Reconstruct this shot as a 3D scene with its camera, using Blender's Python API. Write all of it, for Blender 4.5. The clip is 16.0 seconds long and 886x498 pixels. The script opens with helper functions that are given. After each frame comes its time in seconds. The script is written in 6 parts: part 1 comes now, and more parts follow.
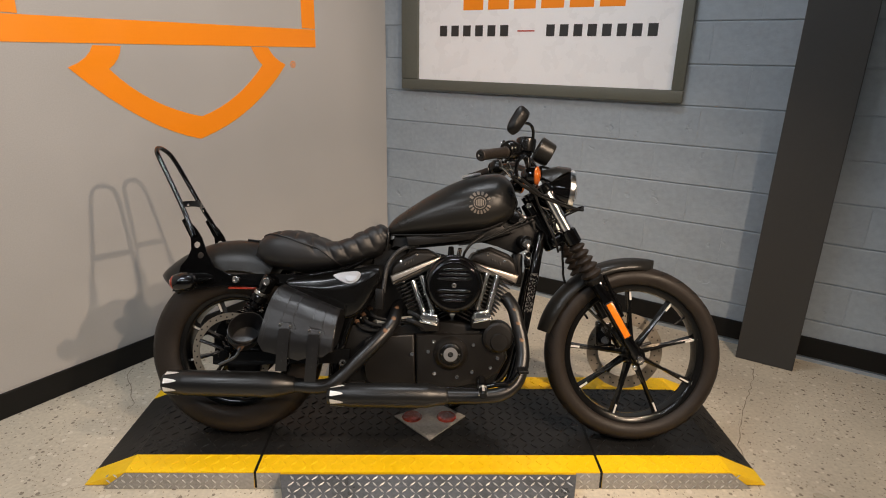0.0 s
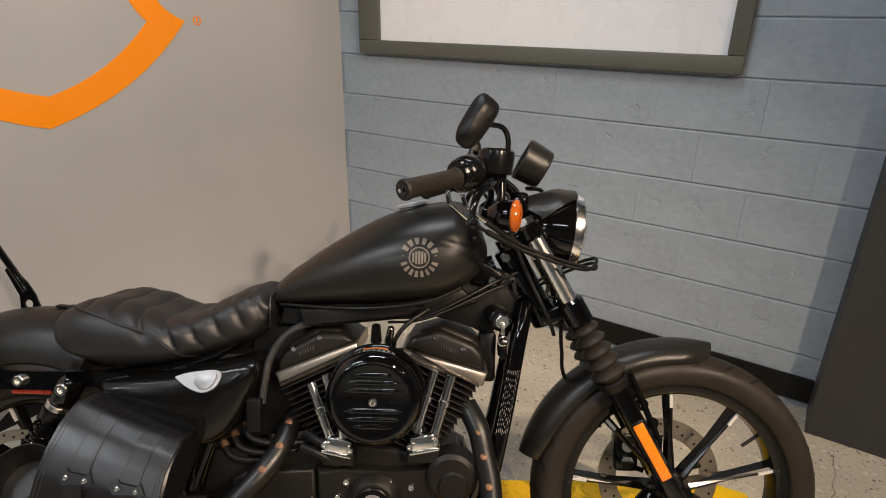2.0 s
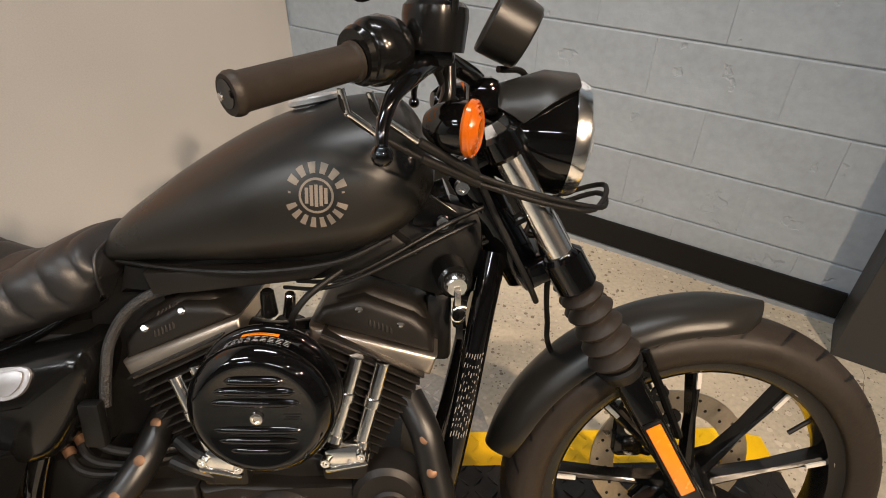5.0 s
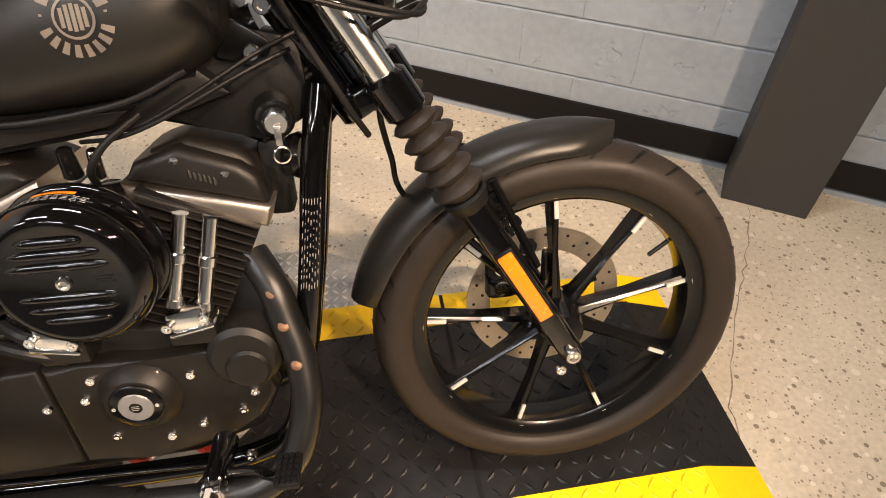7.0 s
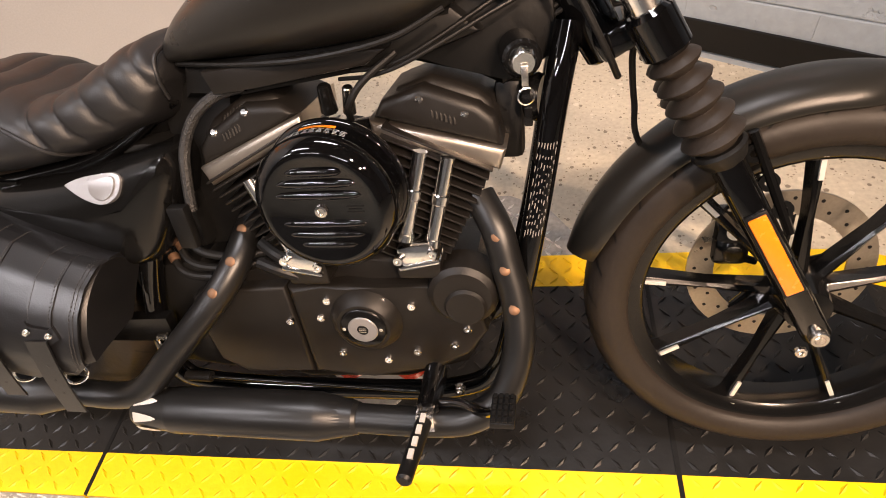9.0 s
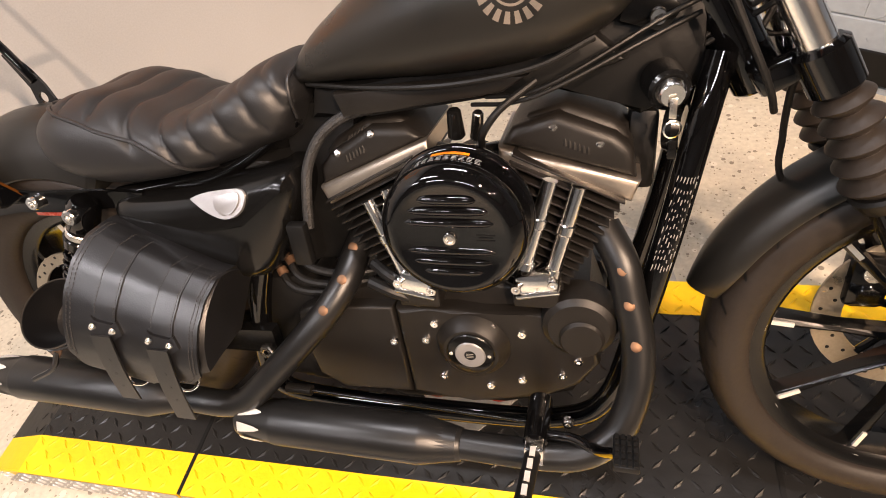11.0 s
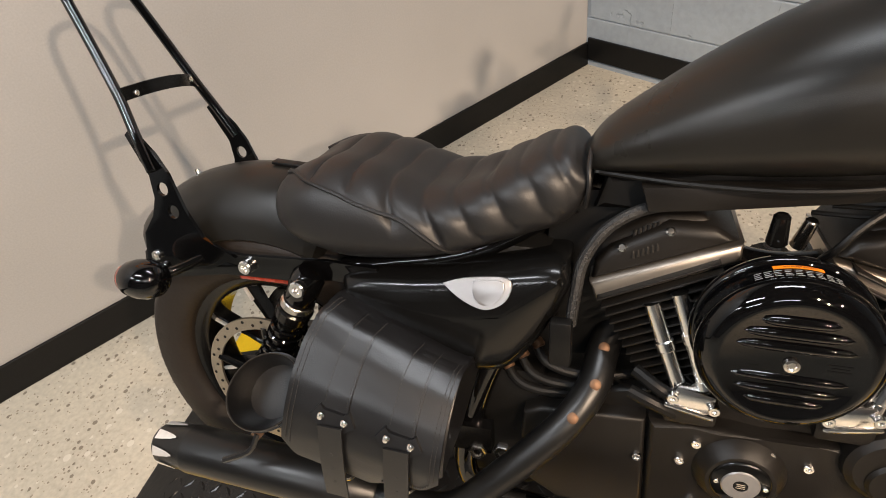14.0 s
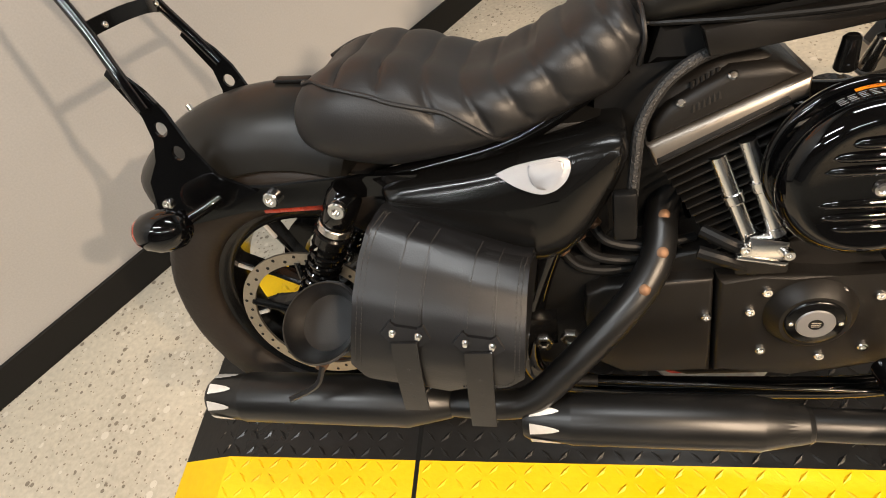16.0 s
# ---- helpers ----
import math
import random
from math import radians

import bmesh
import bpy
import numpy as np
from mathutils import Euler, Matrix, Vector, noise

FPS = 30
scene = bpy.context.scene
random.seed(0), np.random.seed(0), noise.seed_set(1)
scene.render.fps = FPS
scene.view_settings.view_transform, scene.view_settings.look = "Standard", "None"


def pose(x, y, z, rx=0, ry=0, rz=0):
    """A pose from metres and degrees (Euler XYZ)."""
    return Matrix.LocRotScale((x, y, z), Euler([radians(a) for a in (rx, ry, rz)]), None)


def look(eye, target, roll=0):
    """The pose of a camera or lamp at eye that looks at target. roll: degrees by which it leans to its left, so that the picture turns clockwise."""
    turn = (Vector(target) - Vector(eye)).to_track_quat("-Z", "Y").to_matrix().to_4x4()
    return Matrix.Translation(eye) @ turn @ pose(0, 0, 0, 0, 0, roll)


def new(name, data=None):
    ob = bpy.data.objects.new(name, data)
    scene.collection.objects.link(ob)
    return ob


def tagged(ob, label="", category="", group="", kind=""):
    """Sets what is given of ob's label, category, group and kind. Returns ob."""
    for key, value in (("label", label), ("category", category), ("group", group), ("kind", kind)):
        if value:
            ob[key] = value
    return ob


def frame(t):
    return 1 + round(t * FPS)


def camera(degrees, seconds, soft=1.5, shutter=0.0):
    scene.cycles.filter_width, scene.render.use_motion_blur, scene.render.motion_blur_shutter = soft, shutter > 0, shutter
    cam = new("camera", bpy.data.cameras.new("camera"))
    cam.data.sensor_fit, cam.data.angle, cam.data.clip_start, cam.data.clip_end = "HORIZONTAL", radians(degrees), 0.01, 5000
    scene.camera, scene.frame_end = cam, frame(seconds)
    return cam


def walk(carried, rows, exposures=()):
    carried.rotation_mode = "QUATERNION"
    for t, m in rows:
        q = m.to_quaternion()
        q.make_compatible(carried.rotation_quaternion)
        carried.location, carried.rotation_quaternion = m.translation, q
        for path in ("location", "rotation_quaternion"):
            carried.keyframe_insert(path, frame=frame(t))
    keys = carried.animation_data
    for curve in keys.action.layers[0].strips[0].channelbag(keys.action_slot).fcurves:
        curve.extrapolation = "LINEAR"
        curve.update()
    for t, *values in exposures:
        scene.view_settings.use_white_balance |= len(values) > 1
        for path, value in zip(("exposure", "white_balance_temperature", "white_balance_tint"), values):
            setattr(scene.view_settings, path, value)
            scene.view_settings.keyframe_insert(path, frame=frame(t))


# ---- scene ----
# ---------------------------------------------------------------- camera
cam = camera(75.7, 16.0, soft=1.0)
PATH = [
    (0, (0.7779, -1.8585, 1.4485), (0.7797, 0.0385, 0.8149), 1.23),
    (0.5, (0.8572, -1.7533, 1.4354), (0.8193, 0.1264, 0.7534), 0.94),
    (1, (0.8972, -1.4779, 1.4299), (0.9220, 0.3864, 0.7062), 0.38),
    (1.5, (0.9250, -1.2320, 1.4252), (0.9378, 0.6130, 0.6532), 1.03),
    (2, (0.9765, -0.9645, 1.4288), (0.9450, 0.8877, 0.6751), 0.96),
    (2.5, (0.9719, -0.7281, 1.4016), (0.9028, 1.0619, 0.5122), 2.16),
    (3, (0.9544, -0.5355, 1.3801), (0.9515, 1.2043, 0.3936), 1.07),
    (5.5, (1.1001, -0.4918, 1.2993), (1.1180, 1.1017, 0.0908), 0.52),
    (6, (1.1319, -0.5015, 1.2591), (1.2170, 1.0484, -0.0021), -0.29),
    (6.5, (1.1813, -0.5144, 1.2312), (1.3373, 0.9618, -0.1090), -0.21),
    (7, (1.2237, -0.5233, 1.2193), (1.4044, 0.8769, -0.1973), -0.19),
    (7.5, (1.2320, -0.5238, 1.2116), (1.3213, 0.8525, -0.2368), -3.65),
    (8, (1.1892, -0.5140, 1.2108), (1.0207, 0.8209, -0.2691), -10.16),
    (8.5, (1.1539, -0.5101, 1.2085), (0.8391, 0.7739, -0.2923), -12.17),
    (11, (1.0126, -0.4877, 1.2379), (0.4828, 0.7686, -0.2253), -14.88),
    (11.5, (0.9788, -0.4726, 1.2687), (0.3784, 0.8712, -0.0855), -12.90),
    (12, (0.9018, -0.4413, 1.2927), (0.3520, 0.9849, 0.0028), -10.93),
    (12.5, (0.7824, -0.4310, 1.2970), (0.2283, 0.9969, 0.0109), -10.61),
    (13, (0.6938, -0.4396, 1.3036), (0.0705, 0.9677, 0.0265), -11.12),
    (13.5, (0.6489, -0.4518, 1.3023), (0.0077, 0.9416, 0.0188), -10.98),
    (14, (0.6310, -0.4681, 1.2821), (0.0208, 0.8939, -0.0493), -11.23),
    (14.5, (0.6205, -0.4784, 1.2544), (0.0733, 0.7981, -0.1848), -13.61),
    (15, (0.6014, -0.4809, 1.2408), (0.0773, 0.7397, -0.2544), -15.58),
    (15.5, (0.5705, -0.4853, 1.2339), (0.0685, 0.7167, -0.2837), -18.09),
    (16, (0.5015, -0.4913, 1.2418), (0.0107, 0.7053, -0.2837), -19.80),
]
walk(cam, [(t, look(eye, target, roll)) for t, eye, target, roll in PATH],
     exposures=[(0.0, -0.48, 6400, 11), (1.5, -0.44, 6400, 10), (3.0, -0.26, 6350, 10), (5.5, 0.08, 6750, 11), (6.5, 0.30, 6900, 13), (8.5, 0.36, 6950, 20), (11.0, 0.53, 6900, 19), (11.5, 0.48, 6950, 14), (12.5, 0.27, 6700, 11), (14.0, 0.02, 6500, 11), (16.0, 0.12, 6700, 9)])

# ---------------------------------------------------------------- light
world = bpy.data.worlds.new("world")
scene.world = world
world.use_nodes = True
world.node_tree.nodes["Background"].inputs[0].default_value = (0.9, 0.95, 1.0, 1)
world.node_tree.nodes["Background"].inputs[1].default_value = 0.004


def strip_lamp(x, y, z, power, turn=0.0, colour=(1.0, 0.9, 0.78), size=(1.2, 0.16)):
    """A ceiling strip light: a white housing with its lamp just under it."""
    lamp = bpy.data.lights.new("strip_light", "AREA")
    lamp.shape, lamp.size, lamp.size_y = "RECTANGLE", size[0], size[1]
    lamp.energy, lamp.color = power, colour
    ob = new("strip_light", lamp)
    ob.matrix_world = pose(x, y, z, 0, 0, turn)
    return ob


CEILING = 3.3
COOL, WARM = (0.92, 0.96, 1.0), (1.0, 0.765, 0.555)
for lx, ly, power, turn in ((-0.9, -1.3, 42, 0), (-0.9, -3.3, 36, 0), (0.75, 0.25, 30, 0), (1.0, -3.3, 24, 0), (-2.6, -2.4, 30, 0)):
    strip_lamp(lx, ly, CEILING - 0.07, power, turn, COOL)


def spot_lamp(eye, target, power, angle=64, colour=WARM):
    """A warm ceiling spot: two stand for track lamps, one is an added fill."""
    lamp = bpy.data.lights.new("warm_spot", "SPOT")
    lamp.energy, lamp.color, lamp.shadow_soft_size = power, colour, 0.05
    lamp.spot_size, lamp.spot_blend = radians(angle), 0.7
    ob = new("warm_spot", lamp)
    ob.matrix_world = look(eye, target)
    return ob


spot_lamp((3.5, -1.85, 3.1), (0.0, 0.4, 0.7), 430, 61)
spot_lamp((2.9, -3.0, 3.1), (0.0, 0.4, 0.8), 430, 60)
# Added fill, no known lamp: brightens the front wheel and the floor near it.
spot_lamp((2.1, -1.8, 3.1), (1.45, 0.0, 0.1), 330, 62)


# ---------------------------------------------------------------- materials
def mat(name, colour, rough=0.5, metal=0.0, vary=0.12, scale=8.0, grain=90.0, bump=0.05, coat=0.0, spec=0.5, rvary=0.1):
    """A procedural surface with tone variation at two scales, uneven gloss and fine relief."""
    m = bpy.data.materials.new(name)
    m.use_nodes = True
    nt = m.node_tree
    b = nt.nodes["Principled BSDF"]
    co = nt.nodes.new("ShaderNodeTexCoord")
    n1, n2 = nt.nodes.new("ShaderNodeTexNoise"), nt.nodes.new("ShaderNodeTexNoise")
    n1.inputs["Scale"].default_value, n1.inputs["Detail"].default_value = scale, 5
    n2.inputs["Scale"].default_value, n2.inputs["Detail"].default_value = grain, 3
    for n in (n1, n2):
        nt.links.new(co.outputs["Object"], n.inputs["Vector"])
    add = nt.nodes.new("ShaderNodeMath")
    add.operation = "ADD"
    nt.links.new(n1.outputs["Fac"], add.inputs[0])
    nt.links.new(n2.outputs["Fac"], add.inputs[1])
    ramp = nt.nodes.new("ShaderNodeMapRange")
    ramp.inputs["From Min"].default_value, ramp.inputs["From Max"].default_value = 0.6, 1.4
    ramp.inputs["To Min"].default_value, ramp.inputs["To Max"].default_value = 1 - vary, 1 + vary
    nt.links.new(add.outputs[0], ramp.inputs["Value"])
    mul = nt.nodes.new("ShaderNodeVectorMath")
    mul.operation = "SCALE"
    mul.inputs[0].default_value = colour
    nt.links.new(ramp.outputs[0], mul.inputs["Scale"])
    nt.links.new(mul.outputs[0], b.inputs["Base Color"])
    rr = nt.nodes.new("ShaderNodeMapRange")
    rr.inputs["From Min"].default_value, rr.inputs["From Max"].default_value = 0.3, 0.7
    rr.inputs["To Min"].default_value, rr.inputs["To Max"].default_value = max(0.02, rough - rvary), min(1, rough + rvary)
    nt.links.new(n1.outputs["Fac"], rr.inputs["Value"])
    nt.links.new(rr.outputs[0], b.inputs["Roughness"])
    b.inputs["Metallic"].default_value = metal
    b.inputs["Coat Weight"].default_value = coat
    b.inputs["Coat Roughness"].default_value = 0.04
    b.inputs["Specular IOR Level"].default_value = spec
    if bump:
        bp = nt.nodes.new("ShaderNodeBump")
        bp.inputs["Strength"].default_value, bp.inputs["Distance"].default_value = min(1, bump * 4), 0.002
        nt.links.new(n2.outputs["Fac"], bp.inputs["Height"])
        nt.links.new(bp.outputs[0], b.inputs["Normal"])
    return m


def floor_material():
    """Worn polished concrete with exposed stone, dust and fine cracks."""
    m = mat("worn_concrete", (0.485, 0.435, 0.345), 0.42, vary=0.22, scale=2.2, grain=70, bump=0.08, rvary=0.15)
    nt = m.node_tree
    b = nt.nodes["Principled BSDF"]
    co = nt.nodes.new("ShaderNodeTexCoord")
    base = b.inputs["Base Color"].links[0].from_socket
    for size, low, high, tone, seed in ((55.0, 0.0, 0.16, (0.10, 0.075, 0.05), 0.0), (38.0, 0.10, 0.22, (0.62, 0.57, 0.48), 7.3), (120.0, 0.0, 0.13, (0.16, 0.12, 0.08), 3.1)):
        v = nt.nodes.new("ShaderNodeTexVoronoi")
        v.inputs["Scale"].default_value = size
        mp = nt.nodes.new("ShaderNodeMapping")
        mp.inputs["Location"].default_value = (seed, seed, 0)
        nt.links.new(co.outputs["Object"], mp.inputs["Vector"])
        nt.links.new(mp.outputs[0], v.inputs["Vector"])
        sep = nt.nodes.new("ShaderNodeSeparateColor")
        nt.links.new(v.outputs["Color"], sep.inputs[0])
        pick = nt.nodes.new("ShaderNodeMath")
        pick.operation = "LESS_THAN"
        pick.inputs[1].default_value = 0.22
        nt.links.new(sep.outputs[0], pick.inputs[0])
        size_n = nt.nodes.new("ShaderNodeMath")
        size_n.operation = "MULTIPLY_ADD"
        size_n.inputs[1].default_value, size_n.inputs[2].default_value = 0.30, 0.12
        nt.links.new(sep.outputs[1], size_n.inputs[0])
        near = nt.nodes.new("ShaderNodeMath")
        near.operation = "LESS_THAN"
        nt.links.new(v.outputs["Distance"], near.inputs[0])
        nt.links.new(size_n.outputs[0], near.inputs[1])
        both = nt.nodes.new("ShaderNodeMath")
        both.operation = "MULTIPLY"
        nt.links.new(pick.outputs[0], both.inputs[0])
        nt.links.new(near.outputs[0], both.inputs[1])
        soft = nt.nodes.new("ShaderNodeMath")
        soft.operation = "MULTIPLY"
        soft.inputs[1].default_value = 0.75
        nt.links.new(both.outputs[0], soft.inputs[0])
        mix = nt.nodes.new("ShaderNodeMix")
        mix.data_type = "RGBA"
        nt.links.new(soft.outputs[0], mix.inputs[0])
        nt.links.new(base, mix.inputs[6])
        mix.inputs[7].default_value = (*tone, 1)
        base = mix.outputs[2]
    nt.links.new(base, b.inputs["Base Color"])
    return m


M_FLOOR = floor_material()
M_WALL = mat("grey_painted_plaster", (0.42, 0.412, 0.402), 0.5, vary=0.10, scale=1.6, grain=200, bump=0.02)
M_BLOCK = mat("grey_painted_block", (0.305, 0.355, 0.405), 0.48, vary=0.12, scale=3, grain=38, bump=0.4)


def pitted(m, scale, low, high, deep):
    """Adds small pits and chips to the relief of a surface."""
    nt = m.node_tree
    b = nt.nodes["Principled BSDF"]
    co = nt.nodes.new("ShaderNodeTexCoord")
    n = nt.nodes.new("ShaderNodeTexNoise")
    n.inputs["Scale"].default_value, n.inputs["Detail"].default_value = scale, 6
    cut = nt.nodes.new("ShaderNodeMapRange")
    cut.inputs["From Min"].default_value, cut.inputs["From Max"].default_value = low, high
    cut.inputs["To Min"].default_value, cut.inputs["To Max"].default_value = 1.0, 0.0
    bp = nt.nodes.new("ShaderNodeBump")
    bp.inputs["Strength"].default_value, bp.inputs["Distance"].default_value = 0.9, deep
    info = nt.nodes.new("ShaderNodeObjectInfo")
    shift = nt.nodes.new("ShaderNodeVectorMath")
    shift.operation = "MULTIPLY_ADD"
    shift.inputs[0].default_value = (1, 1, 1)
    spread = nt.nodes.new("ShaderNodeMath")
    spread.operation = "MULTIPLY"
    spread.inputs[1].default_value = 40.0
    nt.links.new(info.outputs["Random"], spread.inputs[0])
    nt.links.new(spread.outputs[0], shift.inputs[1])
    nt.links.new(co.outputs["Object"], shift.inputs[2])
    nt.links.new(shift.outputs[0], n.inputs["Vector"])
    nt.links.new(n.outputs["Fac"], cut.inputs["Value"])
    nt.links.new(cut.outputs[0], bp.inputs["Height"])
    old = b.inputs["Normal"].links[0].from_socket
    nt.links.new(old, bp.inputs["Normal"])
    nt.links.new(bp.outputs[0], b.inputs["Normal"])


pitted(M_BLOCK, 13.0, 0.66, 0.70, 0.0022)
pitted(M_FLOOR, 9.0, 0.66, 0.74, 0.0015)
M_COLUMN = mat("dark_grey_painted_steel", (0.036, 0.036, 0.035), 0.55, vary=0.06, scale=3, grain=60, bump=0.03)
M_BASE = mat("black_rubber_base", (0.005, 0.005, 0.005), 0.45, vary=0.1, spec=0.25)
M_ORANGE = mat("orange_vinyl", (1.0, 0.29, 0.0), 0.45, vary=0.02, bump=0)
M_SIGNW = mat("white_panel", (0.90, 0.91, 0.93), 0.3, vary=0.02, bump=0)
M_FRAME = mat("olive_painted_wood", (0.11, 0.115, 0.095), 0.5, vary=0.08)
M_INK = mat("black_print", (0.03, 0.03, 0.03), 0.5, vary=0.02, bump=0)
M_RED = mat("red_print", (0.5, 0.05, 0.03), 0.5, vary=0.02, bump=0)
M_RUBBER = mat("black_tread_rubber", (0.011, 0.011, 0.011), 0.34, vary=0.2, scale=5, grain=40, bump=0.1, spec=0.34)
M_YELLOW = mat("yellow_safety_paint", (0.86, 0.54, 0.003), 0.45, vary=0.06, scale=6, grain=70, bump=0.1)
# Brighter than the plates, so the tread lugs stand out.
M_LUG = mat("bright_steel", (0.62, 0.61, 0.59), 0.38, 0.6, vary=0.2, scale=20)
M_STEEL = mat("diamond_plate_steel", (0.34, 0.33, 0.31), 0.42, 0.35, vary=0.3, scale=9)
M_TYRE = mat("tyre_rubber", (0.019, 0.0150, 0.0122), 0.5, vary=0.15, scale=10, grain=120, bump=0.06, spec=0.24)
M_BLACK = mat("black_satin_paint", (0.004, 0.004, 0.004), 0.17, vary=0.1, bump=0.0, spec=0.34, rvary=0.05)
M_GLOSS = mat("black_gloss_enamel", (0.002, 0.002, 0.0022), 0.045, vary=0.1, bump=0.0, spec=0.55, rvary=0.02)
M_DENIM = mat("matte_black_denim_paint", (0.0125, 0.0120, 0.0108), 0.31, metal=0.0, vary=0.06, grain=900, bump=0.02, spec=0.32, rvary=0.04)
M_WRINKLE = mat("wrinkle_black_engine_paint", (0.0085, 0.0075, 0.0066), 0.38, vary=0.12, grain=900, bump=0.045, spec=0.32)
M_LEATHER = mat("black_leather", (0.0095, 0.0095, 0.0102), 0.46, vary=0.10, scale=9, grain=420, bump=0.035, spec=0.50, rvary=0.02)
M_CHROME = mat("polished_chrome", (0.95, 0.94, 0.92), 0.17, 1.0, vary=0.04, bump=0, rvary=0.04)
M_ALU = mat("machined_aluminium", (0.78, 0.74, 0.69), 0.26, 1.0, vary=0.08, grain=200, bump=0.03)
M_BADGE = mat("satin_silver_badge", (0.34, 0.34, 0.35), 0.40, 0.7, vary=0.05, bump=0, rvary=0.03)
M_BAG = mat("black_bag_leather", (0.0062, 0.0062, 0.0068), 0.35, vary=0.12, scale=9, grain=420, bump=0.03, spec=0.62, rvary=0.03)
M_LOOM = mat("braided_black_sleeve", (0.016, 0.016, 0.016), 0.5, vary=0.5, scale=120, grain=330, bump=0.25)
M_RAMP = mat("dark_tread_plate_steel", (0.16, 0.165, 0.17), 0.33, 0.6, vary=0.3, scale=9)
M_AMBER = mat("amber_lens", (0.40, 0.085, 0.004), 0.15, vary=0.08, bump=0, coat=0.6)
M_REFL = mat("orange_reflector", (0.8, 0.2, 0.01), 0.2, vary=0.06, scale=80, bump=0, coat=0.5)
M_PIPE = mat("black_ceramic_pipe", (0.006, 0.006, 0.006), 0.35, metal=0.0, vary=0.1, bump=0.0, spec=0.5, rvary=0.05)
M_CEIL = mat("unseen_dark_ceiling", (0.10, 0.10, 0.10), 0.9)
M_FAR = mat("unseen_grey_wall", (0.20, 0.20, 0.20), 0.7)


# ---------------------------------------------------------------- mesh helpers
def obj(name, bm, material, parent=None, label="", smooth=35):
    me = bpy.data.meshes.new(name)
    bmesh.ops.recalc_face_normals(bm, faces=bm.faces)
    bm.to_mesh(me)
    bm.free()
    if material:
        me.materials.append(material)
    if smooth:
        me.shade_smooth()
        me.set_sharp_from_angle(angle=radians(smooth))
    ob = new(name, me)
    ob.parent = parent
    return tagged(ob, label)


def part(name, bm, material, parent, label="", smooth=35):
    return obj(name, bm, material, parent, label, smooth)


def empty(name, m=None):
    ob = new(name)
    ob.empty_display_size = 0.05
    if m is not None:
        ob.matrix_world = m
    return ob


def box(bm, c, s, m=None, bevel=0.0):
    r = bmesh.ops.create_cube(bm, size=1, matrix=(m or Matrix()) @ Matrix.Translation(c) @ Matrix.Diagonal((*s, 1)))
    if bevel:
        es = list({e for v in r["verts"] for e in v.link_edges})
        bmesh.ops.bevel(bm, geom=es, offset=bevel, segments=2, profile=0.5, affect="EDGES")
    return bm


def prism(bm, pts, y0, y1, bevel=0.0, axis="y", seg=2):
    """An outline in x, z drawn out from y0 to y1 (axis z: in x, y from z0 to z1)."""
    put = (lambda p, y: (p[0], y, p[1])) if axis == "y" else (lambda p, y: (p[0], p[1], y))
    a = [bm.verts.new(put(p, y0)) for p in pts]
    b = [bm.verts.new(put(p, y1)) for p in pts]
    k = len(pts)
    f0, f1 = bm.faces.new(a), bm.faces.new(b[::-1])
    for i in range(k):
        bm.faces.new((a[i], b[i], b[(i + 1) % k], a[(i + 1) % k]))
    if bevel:
        es = list({e for f in (f0, f1) for e in f.edges})
        bmesh.ops.bevel(bm, geom=es, offset=bevel, segments=seg, profile=0.5, affect="EDGES")
    return bm


def basis(d):
    """A frame whose z axis runs along d."""
    return Vector(d).normalized().to_track_quat("Z", "Y").to_matrix().to_4x4()


def lathe(bm, prof, m=None, seg=32, closed=False):
    """A profile of (radius, height) turned round z, set at m."""
    m = m or Matrix()
    rings = []
    for r, h in prof:
        if r < 1e-6:
            rings.append([bm.verts.new(m @ Vector((0, 0, h)))])
        else:
            rings.append([bm.verts.new(m @ Vector((r * math.cos(2 * math.pi * i / seg), r * math.sin(2 * math.pi * i / seg), h))) for i in range(seg)])
    pairs = list(zip(rings, rings[1:])) + ([(rings[-1], rings[0])] if closed else [])
    for a, b in pairs:
        for i in range(seg):
            j = (i + 1) % seg
            if len(a) == 1 and len(b) == 1:
                continue
            if len(a) == 1:
                bm.faces.new((a[0], b[i], b[j]))
            elif len(b) == 1:
                bm.faces.new((a[i], b[0], a[j]))
            else:
                bm.faces.new((a[i], b[i], b[j], a[j]))
    return bm


def rod(bm, p, q, r0, r1=None, seg=16, bevel=0.0):
    """A round bar from p to q."""
    p, q = Vector(p), Vector(q)
    h, r1 = (q - p).length, r0 if r1 is None else r1
    c = min(bevel, r0 * 0.9, r1 * 0.9)
    prof = [(0, 0), (r0 - c, 0), (r0, c), (r1, h - c), (r1 - c, h), (0, h)] if c else [(0, 0), (r0, 0), (r1, h), (0, h)]
    return lathe(bm, prof, Matrix.Translation(p) @ basis(q - p), seg)


def smooth_path(pts, n=8):
    """A rounded line through the points."""
    ps = [Vector(p) for p in pts]
    ps = [2 * ps[0] - ps[1], *ps, 2 * ps[-1] - ps[-2]]
    out = []
    for i in range(1, len(ps) - 2):
        a, b, c, d = ps[i - 1:i + 3]
        for k in range(n):
            t = k / n
            out.append(0.5 * (2 * b + (c - a) * t + (2 * a - 5 * b + 4 * c - d) * t * t + (3 * b - a - 3 * c + d) * t ** 3))
    out.append(ps[-2])
    return out


